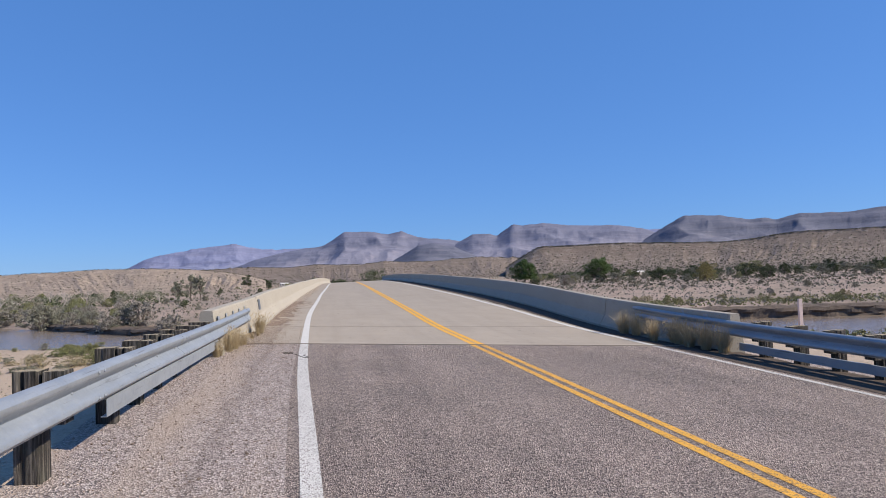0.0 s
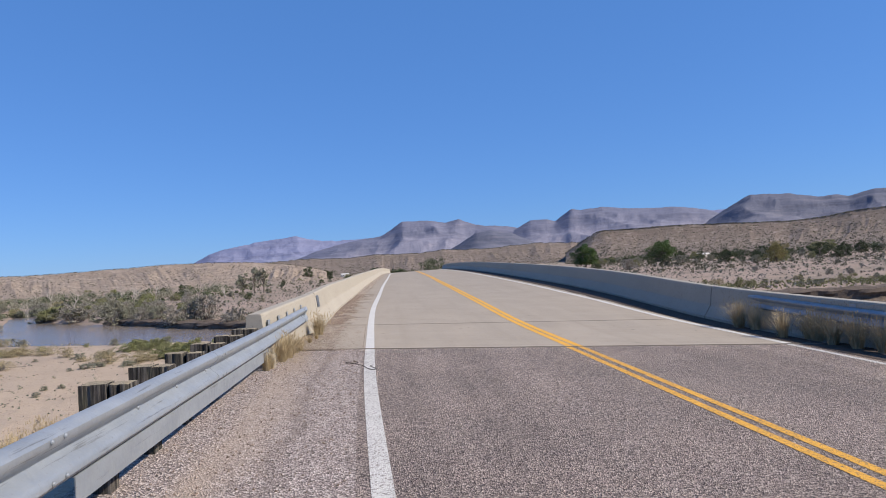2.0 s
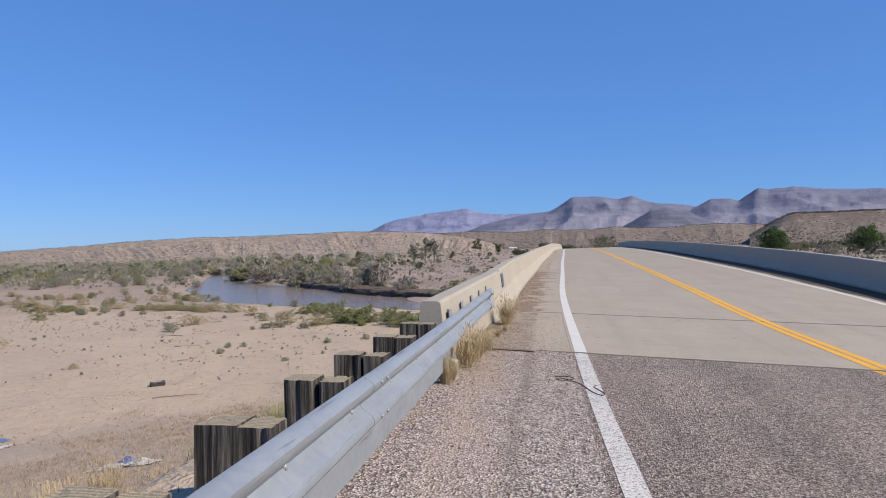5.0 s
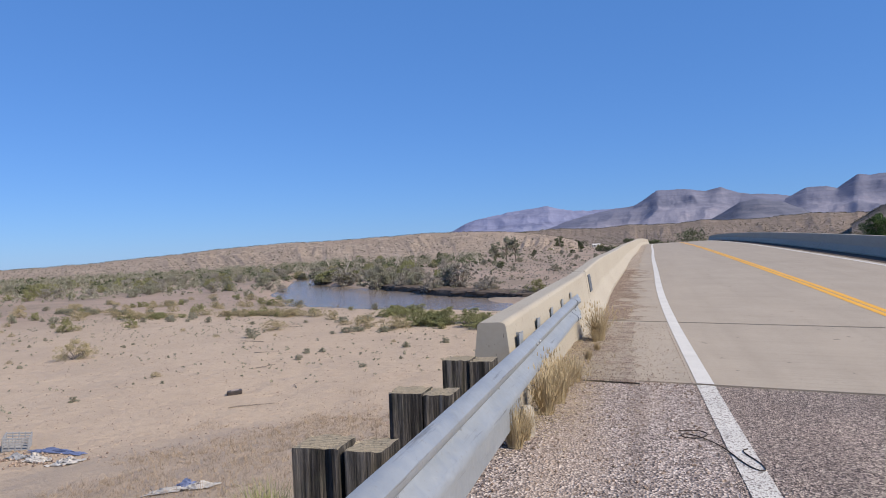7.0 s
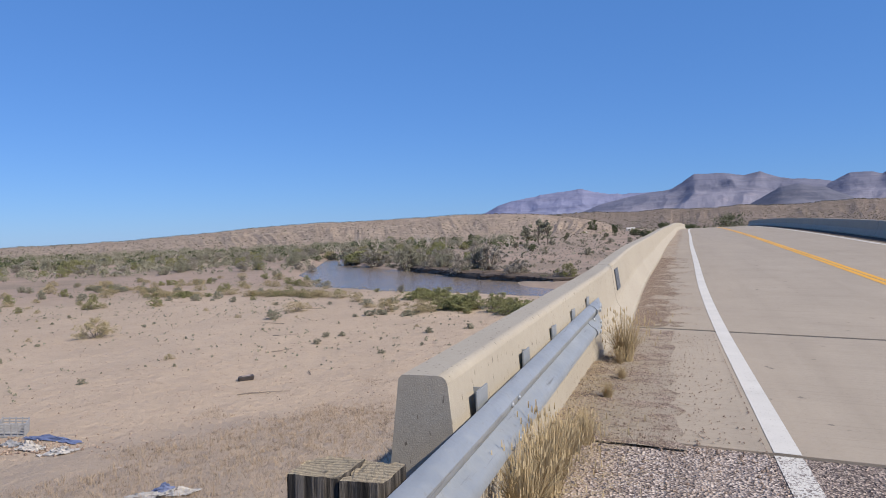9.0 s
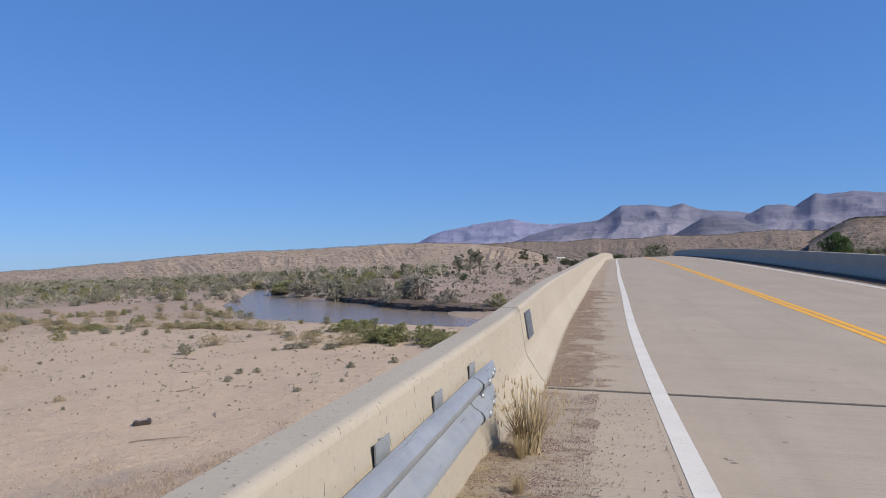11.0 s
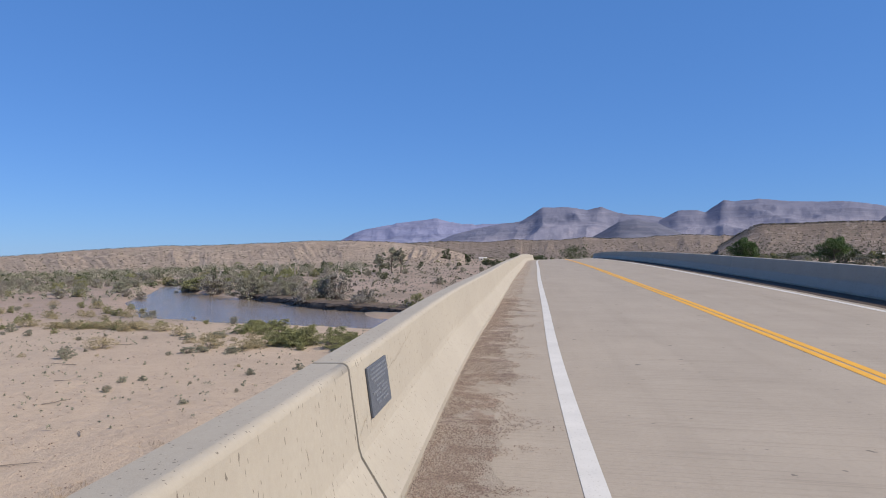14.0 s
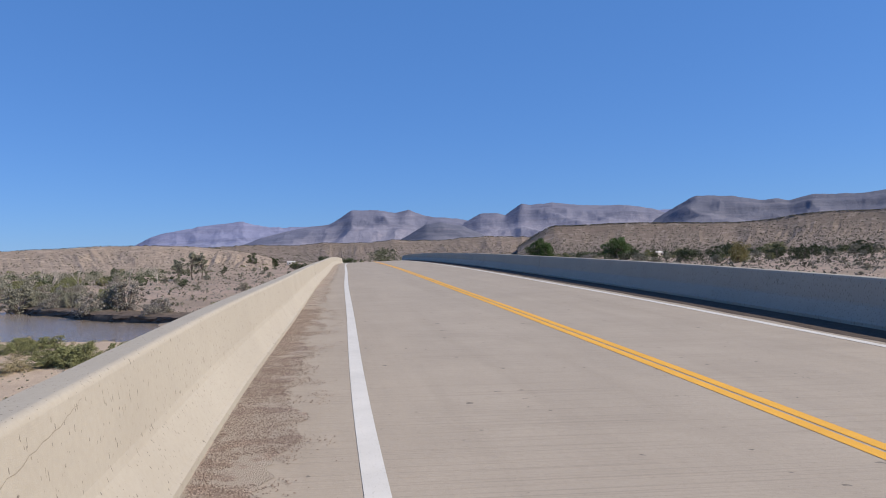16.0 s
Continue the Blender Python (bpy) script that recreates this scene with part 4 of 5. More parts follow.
def deck_spot(g):
    """Densest at the barrier's toe, in ragged drifts."""
    while True:
        y = 0.1 + 16 * g.uniform() ** 1.5
        o = -1.08 + abs(g.normal(0, 0.42))
        drift = noise.fractal(Vector((o * 2.2, y * 1.6, 4.0)), 0.8, 2.0, 3)
        if o < -0.1 and drift > (o + 1.08) * 0.9 - 0.35 - 0.25 * g.uniform():
            return on_road(o, y, 0.018)


def slab_spot(g):
    return on_road(min(-0.12, -1.5 + abs(g.normal(0, 0.62))), SEAM - 0.15 + 4.75 * g.uniform() ** 1.2, 0.018)


def shoulder_spot(g):
    return on_road(g.uniform(-2.0, -0.15), SEAM - 12 * g.uniform() ** 1.4, 0.0)


scatter_stones("deck_gravel", 24000, deck_spot, 0.0048, "loose brown gravel along the barrier")
scatter_stones("slab_gravel", 4200, slab_spot, 0.006, "loose brown gravel on the approach slab")
scatter_stones("shoulder_stones", 2600, shoulder_spot, 0.009, "loose stones on the road shoulder")


def wire():
    curve = bpy.data.curves.new("wire", "CURVE")
    curve.dimensions, curve.bevel_depth, curve.bevel_resolution = "3D", 0.004, 1
    sp = curve.splines.new("NURBS")
    pts = ((-0.36, -6.66), (-0.2, -6.56), (-0.12, -6.72), (-0.3, -6.86), (-0.38, -6.76), (-0.28, -6.68), (-0.1, -6.95), (-0.05, -7.2), (0.02, -7.42), (0.1, -7.44), (0.08, -7.22), (-0.02, -7.02), (0.05, -6.98))
    sp.points.add(len(pts) - 1)
    for p, (o, y) in zip(sp.points, pts):
        p.co = (*on_road(o, y, 0.009), 1)
    sp.order_u, sp.use_endpoint_u = 4, True
    curve.materials.append(plain("rusty_wire", (0.03, 0.026, 0.024), (0.07, 0.05, 0.04), 40))
    tmp = bpy.data.objects.new("wire_curve", curve)
    me = bpy.data.meshes.new_from_object(tmp)
    ob = new("wire", me)
    return tagged(ob, "thin dark wire lying in loops over the edge line", "wire")


wire()

# ---- plants ----
M_DRY = make_leaf("dry_grass", (0.40, 0.30, 0.165), (0.54, 0.44, 0.28), (0.32, 0.245, 0.14))
M_STRAW = make_leaf("straw_leaves", (0.29, 0.235, 0.13), (0.42, 0.345, 0.21), (0.24, 0.215, 0.115))
M_SAGE = make_leaf("sage_leaves", (0.165, 0.166, 0.112), (0.295, 0.288, 0.21), (0.235, 0.21, 0.155))
M_BRUSH = make_leaf("olive_brush", (0.085, 0.082, 0.05), (0.17, 0.158, 0.108), (0.13, 0.115, 0.08))
M_GREY = make_leaf("grey_twigs", (0.21, 0.185, 0.155), (0.37, 0.335, 0.29), (0.19, 0.175, 0.13))
M_GREEN = make_leaf("green_leaves", (0.15, 0.162, 0.063), (0.27, 0.265, 0.118), (0.22, 0.20, 0.095))
M_DARK = make_leaf("dark_leaves", (0.045, 0.062, 0.026), (0.105, 0.125, 0.055), (0.08, 0.085, 0.045))
M_LIME = make_leaf("cottonwood_leaves", (0.04, 0.078, 0.018), (0.10, 0.15, 0.038), (0.06, 0.10, 0.025))
M_GOLD = make_leaf("yellowing_leaves", (0.20, 0.165, 0.05), (0.32, 0.26, 0.10), (0.17, 0.15, 0.06))
M_BARK = plain("grey_bark", (0.15, 0.12, 0.095), (0.24, 0.20, 0.165), 5)
M_PALE = plain("bleached_bark", (0.50, 0.44, 0.38), (0.38, 0.33, 0.28), 3)


def leaves(clumps, per, leaf, g, flat=0.7):
    """Small kite-shaped leaves in clumps of (centre, radius)."""
    c = np.repeat(np.array([list(p) for p, _ in clumps]), per, 0)
    r = np.repeat(np.array([q for _, q in clumps]), per)[:, None]
    n = len(c)
    d = g.normal(size=(n, 3))
    d /= np.linalg.norm(d, axis=1)[:, None]
    p = c + d * r * g.uniform(0.25, 1.0, (n, 1)) ** 0.6 * (1, 1, flat)
    u = g.normal(size=(n, 3))
    u /= np.linalg.norm(u, axis=1)[:, None]
    w = np.cross(u, g.normal(size=(n, 3)))
    w /= np.linalg.norm(w, axis=1)[:, None]
    s = leaf * g.uniform(0.6, 1.5, (n, 1))
    v = np.stack([p - u * s, p + w * s * 0.45, p + u * s, p - w * s * 0.45], 1).reshape(-1, 3)
    q = np.arange(4 * n).reshape(n, 4)
    return v.tolist(), q.tolist()


def plant(name, seed, height, width, n_clump, per, leaf, foliage, bark, label, category, trunk=0.0, thick=0.03, round_top=1.0, low=0.1):
    """A shrub or tree: stems or a trunk with limbs, and a crown of leaf clumps. Stands at the origin."""
    g = np.random.RandomState(seed)
    thing = empty(name)
    bm = bmesh.new()
    clumps = []
    hub = Vector((g.uniform(-0.05, 0.05) * width, g.uniform(-0.05, 0.05) * width, trunk * height))
    if trunk:
        mid = hub * 0.5 + Vector((g.uniform(-0.04, 0.04) * height, 0, 0))
        rod(bm, (0, 0, -0.3), mid, thick * 1.5, thick * 1.15, 7)
        rod(bm, mid, hub, thick * 1.15, thick, 7)
    for i in range(n_clump):
        a = g.uniform(0, 6.28)
        t = g.uniform(0, 1)
        z = height * (max(low, trunk * 0.85) + (1 - max(low, trunk * 0.85)) * t)
        spread = math.sqrt(max(0.05, 1 - (max(0, t - 0.35) / 0.72) ** 2)) if round_top else 0.4 + 0.6 * t
        rr = width / 2 * spread * math.sqrt(g.uniform(0.08, 1)) * (0.82 + 0.25 * math.sin(3 * a + seed))
        p = Vector((math.cos(a) * rr, math.sin(a) * rr, z * (0.92 + 0.1 * math.sin(2 * a + seed))))
        rad = width * (g.uniform(0.08, 0.16) if trunk else g.uniform(0.05, 0.12))
        clumps.append((p, rad))
        if i % 2 == 0:
            start = hub if trunk else Vector((p.x * 0.12, p.y * 0.12, -0.05))
            bend = start.lerp(p, 0.55) + Vector((g.uniform(-0.05, 0.05) * width, g.uniform(-0.05, 0.05) * width, 0.06 * height))
            k = thick * (0.5 if trunk else 0.6)
            rod(bm, start, bend, k, k * 0.6, 5)
            rod(bm, bend, p, k * 0.6, k * 0.2, 4)
    part("trunk" if trunk else "woody_base", bm, bark, thing)
    v, f = leaves(clumps, per, leaf, g)
    part("crown" if trunk else "foliage", mesh_from("foliage", v, f), foliage, thing)
    return tagged(thing, label, category)


def bare_tree(seed, height, label):
    g = random.Random(seed)
    thing = empty("bare_tree")
    bm = bmesh.new()

    def grow(a, way, length, r, level):
        b = a + way * length
        rod(bm, a, b, r, r * 0.62, 5 if level < 2 else 3)
        if level < 5:
            for _ in range(2 if level else 3):
                w = (way + Vector((g.uniform(-0.75, 0.75), g.uniform(-0.75, 0.75), g.uniform(-0.15, 0.45)))).normalized()
                grow(b, w, length * g.uniform(0.6, 0.85), r * 0.6, level + 1)
    grow(Vector((0, 0, -0.02)), Vector((g.uniform(-0.2, 0.2), g.uniform(-0.2, 0.2), 1)).normalized(), height * 0.26, height * 0.034, 0)
    part("branching", bm, M_PALE, thing)
    return tagged(thing, label, "tree")


def tuft(name, seed, height, spread, blades, material, label, width=0.004, heads=False):
    """A clump of bent grass blades."""
    g = np.random.RandomState(seed)
    thing = empty(name)
    verts, faces = [], []
    for i in range(blades):
        a, lean = g.uniform(0, 6.28), abs(g.normal(0, 0.42))
        base = np.array([math.cos(a), math.sin(a), 0]) * spread * 0.3 * math.sqrt(g.uniform()) + (0, 0, -0.02)
        out = np.array([math.cos(a + g.normal(0, 0.5)), math.sin(a + g.normal(0, 0.5)), 0])
        h = height * g.uniform(0.45, 1.1)
        side = np.array([-out[1], out[0], 0]) * width * g.uniform(0.7, 1.4)
        k = len(verts)
        for s in (0, 0.35, 0.7, 1.0):
            p = base + out * h * lean * s ** 1.7 + np.array([0, 0, h * s * (1 - 0.28 * lean * s)])
            w = side * (1 - s * 0.85)
            verts += [(p - w).tolist(), (p + w).tolist()]
        faces += [(k + 2 * j, k + 2 * j + 1, k + 2 * j + 3, k + 2 * j + 2) for j in range(3)]
        if heads and g.uniform() < 0.3:
            k = len(verts)
            tip = base + out * h * lean + np.array([0, 0, h * (1 - 0.28 * lean)])
            verts += [(tip + np.array(d) * 0.0045).tolist() for d in ((-1, 0, -3), (1, 0, -3), (0.5, 0.6, 6), (-0.5, -0.6, 6))]
            faces.append((k, k + 1, k + 2, k + 3))
    part("blade_clump", mesh_from("blade_clump", verts, faces), material, thing)
    return tagged(thing, label, "grass")


def stand(proto, x, y, scale=1.0, turn=0.0, z=None, tall=None):
    """A copy of a plant on the ground at x, y."""
    z = float(ground_z(x, y)) - 0.05 if z is None else z
    ob = copy_thing(proto, Matrix())
    ob.matrix_basis = Matrix.LocRotScale((x, y, z), Euler((0, 0, turn)), (scale, scale, tall or scale))
    return ob


SAGE = [plant("sage_shrub", 30 + i, 1.0, 1.35, 74, 60, 0.027, M_SAGE, M_BARK, "olive-grey desert shrub with fine leaves on sandy ground", "shrub", thick=0.02) for i in range(3)]
GREY = [plant("grey_shrub", 40 + i, 1.0, 1.3, 66, 34, 0.032, M_GREY, M_BARK, "leafless grey-brown thicket shrub on the river bank", "shrub", thick=0.025) for i in range(2)]
GREEN = [plant("green_shrub", 50 + i, 1.0, 1.5, 78, 64, 0.026, M_GREEN, M_BARK, "bright green leafy shrub on the damp river bank", "shrub", thick=0.02) for i in range(2)]
DARK = [plant("dark_shrub", 60 + i, 1.0, 1.3, 60, 42, 0.042, M_DARK, M_BARK, "dark green mesquite shrub on the valley floor", "shrub", thick=0.03) for i in range(2)]
STRAW = [plant("straw_shrub", 70 + i, 1.0, 2.0, 72, 64, 0.026, M_STRAW, M_BARK, "low straw-coloured dry bush on sand", "shrub", thick=0.015) for i in range(2)]
PLANT_GROUPS = ((SAGE, "desert shrubs"), (GREY, "grey thicket shrubs"), (GREEN, "green bank shrubs"), (DARK, "dark valley shrubs"), (STRAW, "dry bushes"))
for protos, name in PLANT_GROUPS:
    for p in protos:
        p["group"] = name

pg = random.Random(11)
# shrubs that stand out: kind, x, y, height, width factor
KEY = ((GREY, -35.2, 135, 5.6, 1.15), (SAGE, -38.0, 136, 4.8, 1.0), (GREY, -40, 129.2, 4.3, 1.1), (SAGE, -60.9, 155, 5.4, 1.4), (GREY, -78.3, 176, 5.2, 1.5), (SAGE, -95, 196, 4.9, 1.3),
       (GREEN, -30.3, 75.8, 1.2, 1.4), (GREEN, -29.1, 79.2, 0.85, 1.4), (GREEN, -21.4, 61.6, 1.5, 1.1), (GREEN, -19.3, 61.2, 1.8, 1.2), (GREEN, -17.2, 62, 1.55, 1.4), (GREEN, -14.8, 58.4, 1.4, 1.0),
       (STRAW, -27.7, 58.5, 1.4, 1.1), (STRAW, -35.9, 69.4, 1.2, 0.8), (STRAW, -37.2, 57.4, 1.0, 1.6), (SAGE, -36.1, 50.4, 0.9, 1.5), (STRAW, -46.2, 39.2, 1.6, 1.25),
       (GREEN, -15.7, 106.8, 2.4, 1.0), (SAGE, -25.6, 120.4, 1.6, 1.0), (SAGE, -18.7, 44.4, 0.5, 1.2), (SAGE, -18.5, 33.9, 0.32, 1.6), (SAGE, -16, 46.9, 0.55, 1.2),
       (GREY, 112.8, 298.9, 5.6, 1.2), (SAGE, 152.6, 332.7, 5.2, 1.6), (DARK, 171.8, 323.8, 6.2, 1.2))
for kind, x, y, h, w in KEY:
    stand(pg.choice(kind), x, y, h * w, pg.uniform(0, 6.3), tall=h)


def spread_shrubs(kinds, n, az, rad, size, test=None):
    """Shrubs strewn over a sector of the valley, degrees and metres from the bridge head."""
    made = 0
    while made < n:
        a, r = radians(pg.uniform(*az)), math.sqrt(pg.uniform(rad[0] ** 2, rad[1] ** 2))
        x, y = r * math.sin(a), r * math.cos(a)
        gap, side = river_gap(np.array(x), np.array(y))
        o = x - float(road_x(y))
        if gap < 1.5 or (-13 < o < 22 and r < 160) or (test and not test(x, y, float(gap), float(side))):
            continue
        h = pg.uniform(*size)
        kind = pg.choices([k for k, _ in kinds], [w for _, w in kinds])[0]
        stand(pg.choice(kind), x, y, h * pg.uniform(0.85, 1.35), pg.uniform(0, 6.3), tall=h)
        made += 1


# brush belt beyond the wash, banks, valley floor
spread_shrubs(((SAGE, 4), (GREY, 5), (GREEN, 3)), 215, (-54, -15), (176, 300), (1.3, 3.6))
spread_shrubs(((GREY, 3), (SAGE, 3)), 26, (-34, -12), (110, 200), (1.2, 3.4), lambda x, y, gap, side: side > 0 and gap < 9)
spread_shrubs(((STRAW, 5), (GREEN, 3), (SAGE, 2)), 110, (-55, -20), (86, 150), (0.5, 1.3), lambda x, y, gap, side: side < 0)
spread_shrubs(((SAGE, 3), (STRAW, 2)), 70, (-60, -12), (34, 100), (0.15, 0.5))
spread_shrubs(((SAGE, 4), (DARK, 2)), 60, (-20, 6), (200, 640), (1.0, 2.6))
spread_shrubs(((DARK, 3), (GREEN, 2)), 70, (-22, 8), (400, 640), (2.0, 4.5))
spread_shrubs(((DARK, 4), (GREEN, 2), (SAGE, 4)), 150, (17, 62), (330, 600), (1.6, 6.0))
spread_shrubs(((DARK, 5), (GREEN, 1)), 26, (24, 62), (360, 640), (6.0, 8.5))
spread_shrubs(((SAGE, 4), (GREY, 3)), 70, (22, 62), (175, 400), (0.6, 2.0))
spread_shrubs(((GREEN, 4), (STRAW, 3), (SAGE, 2)), 130, (24, 64), (95, 215), (0.5, 1.4), lambda x, y, gap, side: side > 0 and gap < 45)

for n, kinds, (ax, ay), (bx, by), wide, size in ((16, (GREEN,), (-31, 77), (-22, 64), 2.5, (0.6, 1.5)), (16, (GREEN,), (-24, 62), (-12.5, 59), 3.0, (0.8, 1.7)), (14, (STRAW, SAGE), (-34, 68), (-22, 56), 4.0, (0.4, 1.0)),
                                         (24, (STRAW, GREEN, STRAW), (-57, 79), (-42, 76), 1.6, (0.7, 1.25)), (16, (STRAW, GREEN), (-70, 76), (-60, 79), 1.6, (0.6, 1.15)), (18, (STRAW, SAGE), (-92, 88), (-74, 82), 3.0, (0.6, 1.2)),
                                         (14, (GREY, SAGE), (-30, 113), (-18, 107), 3.0, (0.6, 1.6)), (20, (SAGE, GREY, GREEN), (-100, 205), (-62, 150), 5.0, (1.5, 4.0))):
    for i in range(n):
        t = pg.random()
        x, y = ax + t * (bx - ax) + pg.gauss(0, wide) * 0.5, ay + t * (by - ay) + pg.gauss(0, wide) * 0.5
        if river_gap(np.array(x), np.array(y))[0] > 0.8:
            h = pg.uniform(*size)
            stand(pg.choice(pg.choice(kinds)), x, y, h * pg.uniform(1.1, 1.9), pg.uniform(0, 6.3), tall=h * 0.8)

# trees
TREE_A = plant("cottonwood_tree", 81, 13.5, 19, 95, 120, 0.32, M_LIME, M_BARK, "broad green cottonwood tree on the valley floor", "tree", 0.22, 0.45)
TREE_A.location = (131.7, 430.4, float(ground_z(131.7, 430.4)))
TREE_B = plant("cottonwood_tree", 82, 13.5, 22, 85, 120, 0.32, M_LIME, M_BARK, "wide flat-topped green tree with a forked trunk", "tree", 0.30, 0.5)
TREE_B.location = (189.5, 449.5, float(ground_z(189.5, 449.5)))
GOLD = plant("yellow_bush", 83, 8.8, 11.5, 60, 70, 0.24, M_GOLD, M_BARK, "yellowing airy tree-like bush on the plain", "shrub", 0.12, 0.18)
GOLD.location = (167.7, 272.7, float(ground_z(167.7, 272.7)))
for i, (dx, h, w) in enumerate(((-4.5, 9.0, 6.5), (0.5, 12.0, 8.5), (4.0, 10.5, 6.0))):
    t = plant("poplar_tree", 90 + i, h, w, 34, 60, 0.26, M_SAGE, M_BARK, "thin-crowned grey-green tree with slanting trunks", "tree", 0.35, 0.24)
    t.location = (-53.9 + dx, 303.5 + dx * 0.4, float(ground_z(-53.9 + dx, 303.5)))
    t["group"] = "trees by the far bank"
for i, (x, y, h, w) in enumerate(((-52.8, 539.6, 10.8, 10.5), (-43.1, 631.7, 7, 8), (-2.6, 853, 6.8, 15), (16, 560, 5, 15), (34, 418, 11.5, 24))):
    t = plant("dark_tree", 100 + i, h, w, 46, 90, 0.26, M_DARK, M_BARK, "dense dark green tree on the far plain", "tree", 0.15, 0.3)
    t.location = (x, y, float(ground_z(x, y)))
BARE = [bare_tree(5 + i, 1.0, "bare bleached tree with pale limbs") for i in range(2)]
for b in BARE:
    b["group"] = "bare bleached trees"
for x, y, h in ((-75.8, 237.7, 9), (-84.5, 241.2, 7.5), (-92, 262, 8), (-66, 258, 7), (-150, 330, 8), (-168, 400, 8.5), (-101, 280, 8), (-58, 262, 7.5)):
    stand(pg.choice(BARE), x, y, h, pg.uniform(0, 6.3))
for protos in (SAGE, GREY, GREEN, DARK, STRAW, BARE):
    for k, p in enumerate(protos):
        x, y = -70 - 14 * k - 3 * len(p.name), 205 + 17 * k + 2 * len(p.name)
        p.location, p.scale = (x, y, float(ground_z(x, y)) - 0.05), (3.2 if protos is not BARE else 7,) * 3

# dry grass by the rails
TUFT = tuft("dry_grass_tuft", 1, 0.50, 0.24, 520, M_DRY, "tall straw-coloured dry grass tuft at the barrier toe", 0.0028, True)
TUFT["group"] = "dry grass tufts"
TUFT.location = on_road(-1.06, -2.35, 0.01)
for o, y, s in ((-1.32, -6.4, 0.82), (-1.27, -6.0, 0.86), (-1.26, -5.6, 0.62), (-1.22, -5.3, 0.45), (-1.42, -7.35, 0.62), (-1.38, -7.15, 0.45), (-1.18, -5.1, 0.5), (-1.1, -2.5, 0.35), (-1.05, -3.2, 0.28), (-1.12, -3.9, 0.32)):
    c = copy_thing(TUFT, pose(0, 0, 0))
    c.matrix_basis = Matrix.LocRotScale(on_road(o, y, 0.0), Euler((0, 0, o * 40 + y)), (s, s, s))
for o, y, s in ((8.12, -3.95, 1.2), (8.25, -2.0, 1.35), (8.35, -2.5, 1.2), (8.42, -4.6, 1.25), (8.4, -5.1, 1.15), (8.45, -5.7, 1.25), (8.5, -6.3, 1.2), (8.5, -4.2, 1.1)):
    c = copy_thing(TUFT, pose(0, 0, 0))
    c.matrix_basis = Matrix.LocRotScale(on_road(o, y, 0.0), Euler((0, 0, o * 40 + y)), (s, s, s))


def straw_litter():
    """Broken straw lying flat round the tufts."""
    g = np.random.RandomState(17)
    verts, faces = [], []
    for i in range(3800):
        o = -1.5 + abs(g.normal(0, 0.30))
        y = g.choice((-6.4, -5.6, -4.6, -3.3, -2.3)) + g.normal(0, 0.45)
        a, h = g.uniform(0, 6.28), g.uniform(0.03, 0.12)
        p = on_road(o, y, 0.02 + 0.012 * g.uniform())
        d, w = Vector((math.cos(a), math.sin(a), g.uniform(-0.05, 0.15))) * h, Vector((-math.sin(a), math.cos(a), 0)) * 0.0018
        k = len(verts)
        verts += [p - w, p + w, p + d + w * 0.5, p + d - w * 0.5]
        faces.append((k, k + 1, k + 2, k + 3))
    return tagged(part("straw_litter", mesh_from("straw_litter", verts, faces), M_DRY), "broken dry straw littering the slab edge", "grass", kind="stuff")


straw_litter()
GREEN_TUFT = tuft("green_grass_tuft", 9, 0.30, 0.5, 420, M_GREEN, "short green grass tuft behind the guardrail posts", 0.003)
GREEN_TUFT.location = (-2.75, -8.2, float(ground_z(-2.75, -8.2)))
for x, y, s in ((-3.1, -8.9, 0.8), (-2.6, -7.6, 0.7)):
    stand(GREEN_TUFT, x, y, s, x * 9)
for x, y, s in ((-3.2, -10.6, 0.9), (-3.4, -10.2, 0.9), (-3.05, -10.3, 0.7), (-3.1, -12.4, 0.6), (-3.3, -9.2, 0.4)):
    stand(TUFT, x, y, s, x * 9 + y)


def grass_slope():
    """Sparse dry stalks on the embankment and its foot."""
    g = np.random.RandomState(31)
    n = 34000
    x, y = -2.2 - 19 * g.uniform(size=n) ** 0.7, g.uniform(-16, 26, n)
    thick = ease(-20, -14, x) * ease(26, 14, y)
    keep = bumps(x, y, 5, 41) * 0.8 > 0.30 - 0.75 * thick + 0.4 * (g.uniform(size=n) - 0.5)
    x, y = x[keep], y[keep]
    verts, faces = [], []
    for px, py, pz in zip(x, y, ground_z(x, y)):
        h = g.uniform(0.05, 0.16) if g.uniform() < 0.9 else g.uniform(0.16, 0.42)
        a = g.uniform(0, 6.28)
        d = (math.cos(a), math.sin(a))
        for b in range(4):
            ox, oy = g.normal(0, 0.05, 2)
            lean = g.normal(0, 0.9) * h
            k = len(verts)
            verts += [(px + ox - d[1] * 0.006, py + oy + d[0] * 0.006, pz - 0.02), (px + ox + d[1] * 0.006, py + oy - d[0] * 0.006, pz - 0.02), (px + ox + d[0] * lean, py + oy + d[1] * lean, pz + h * g.uniform(0.6, 1))]
            faces.append((k, k + 1, k + 2))
    return part("dry_grass", mesh_from("dry_grass", verts, faces), M_DEAD)


M_DEAD = make_leaf("dead_grass", (0.23, 0.17, 0.115), (0.37, 0.285, 0.20), (0.29, 0.215, 0.15))
tagged(grass_slope(), "sparse dry grass stalks on the sandy embankment", "grass", kind="stuff")


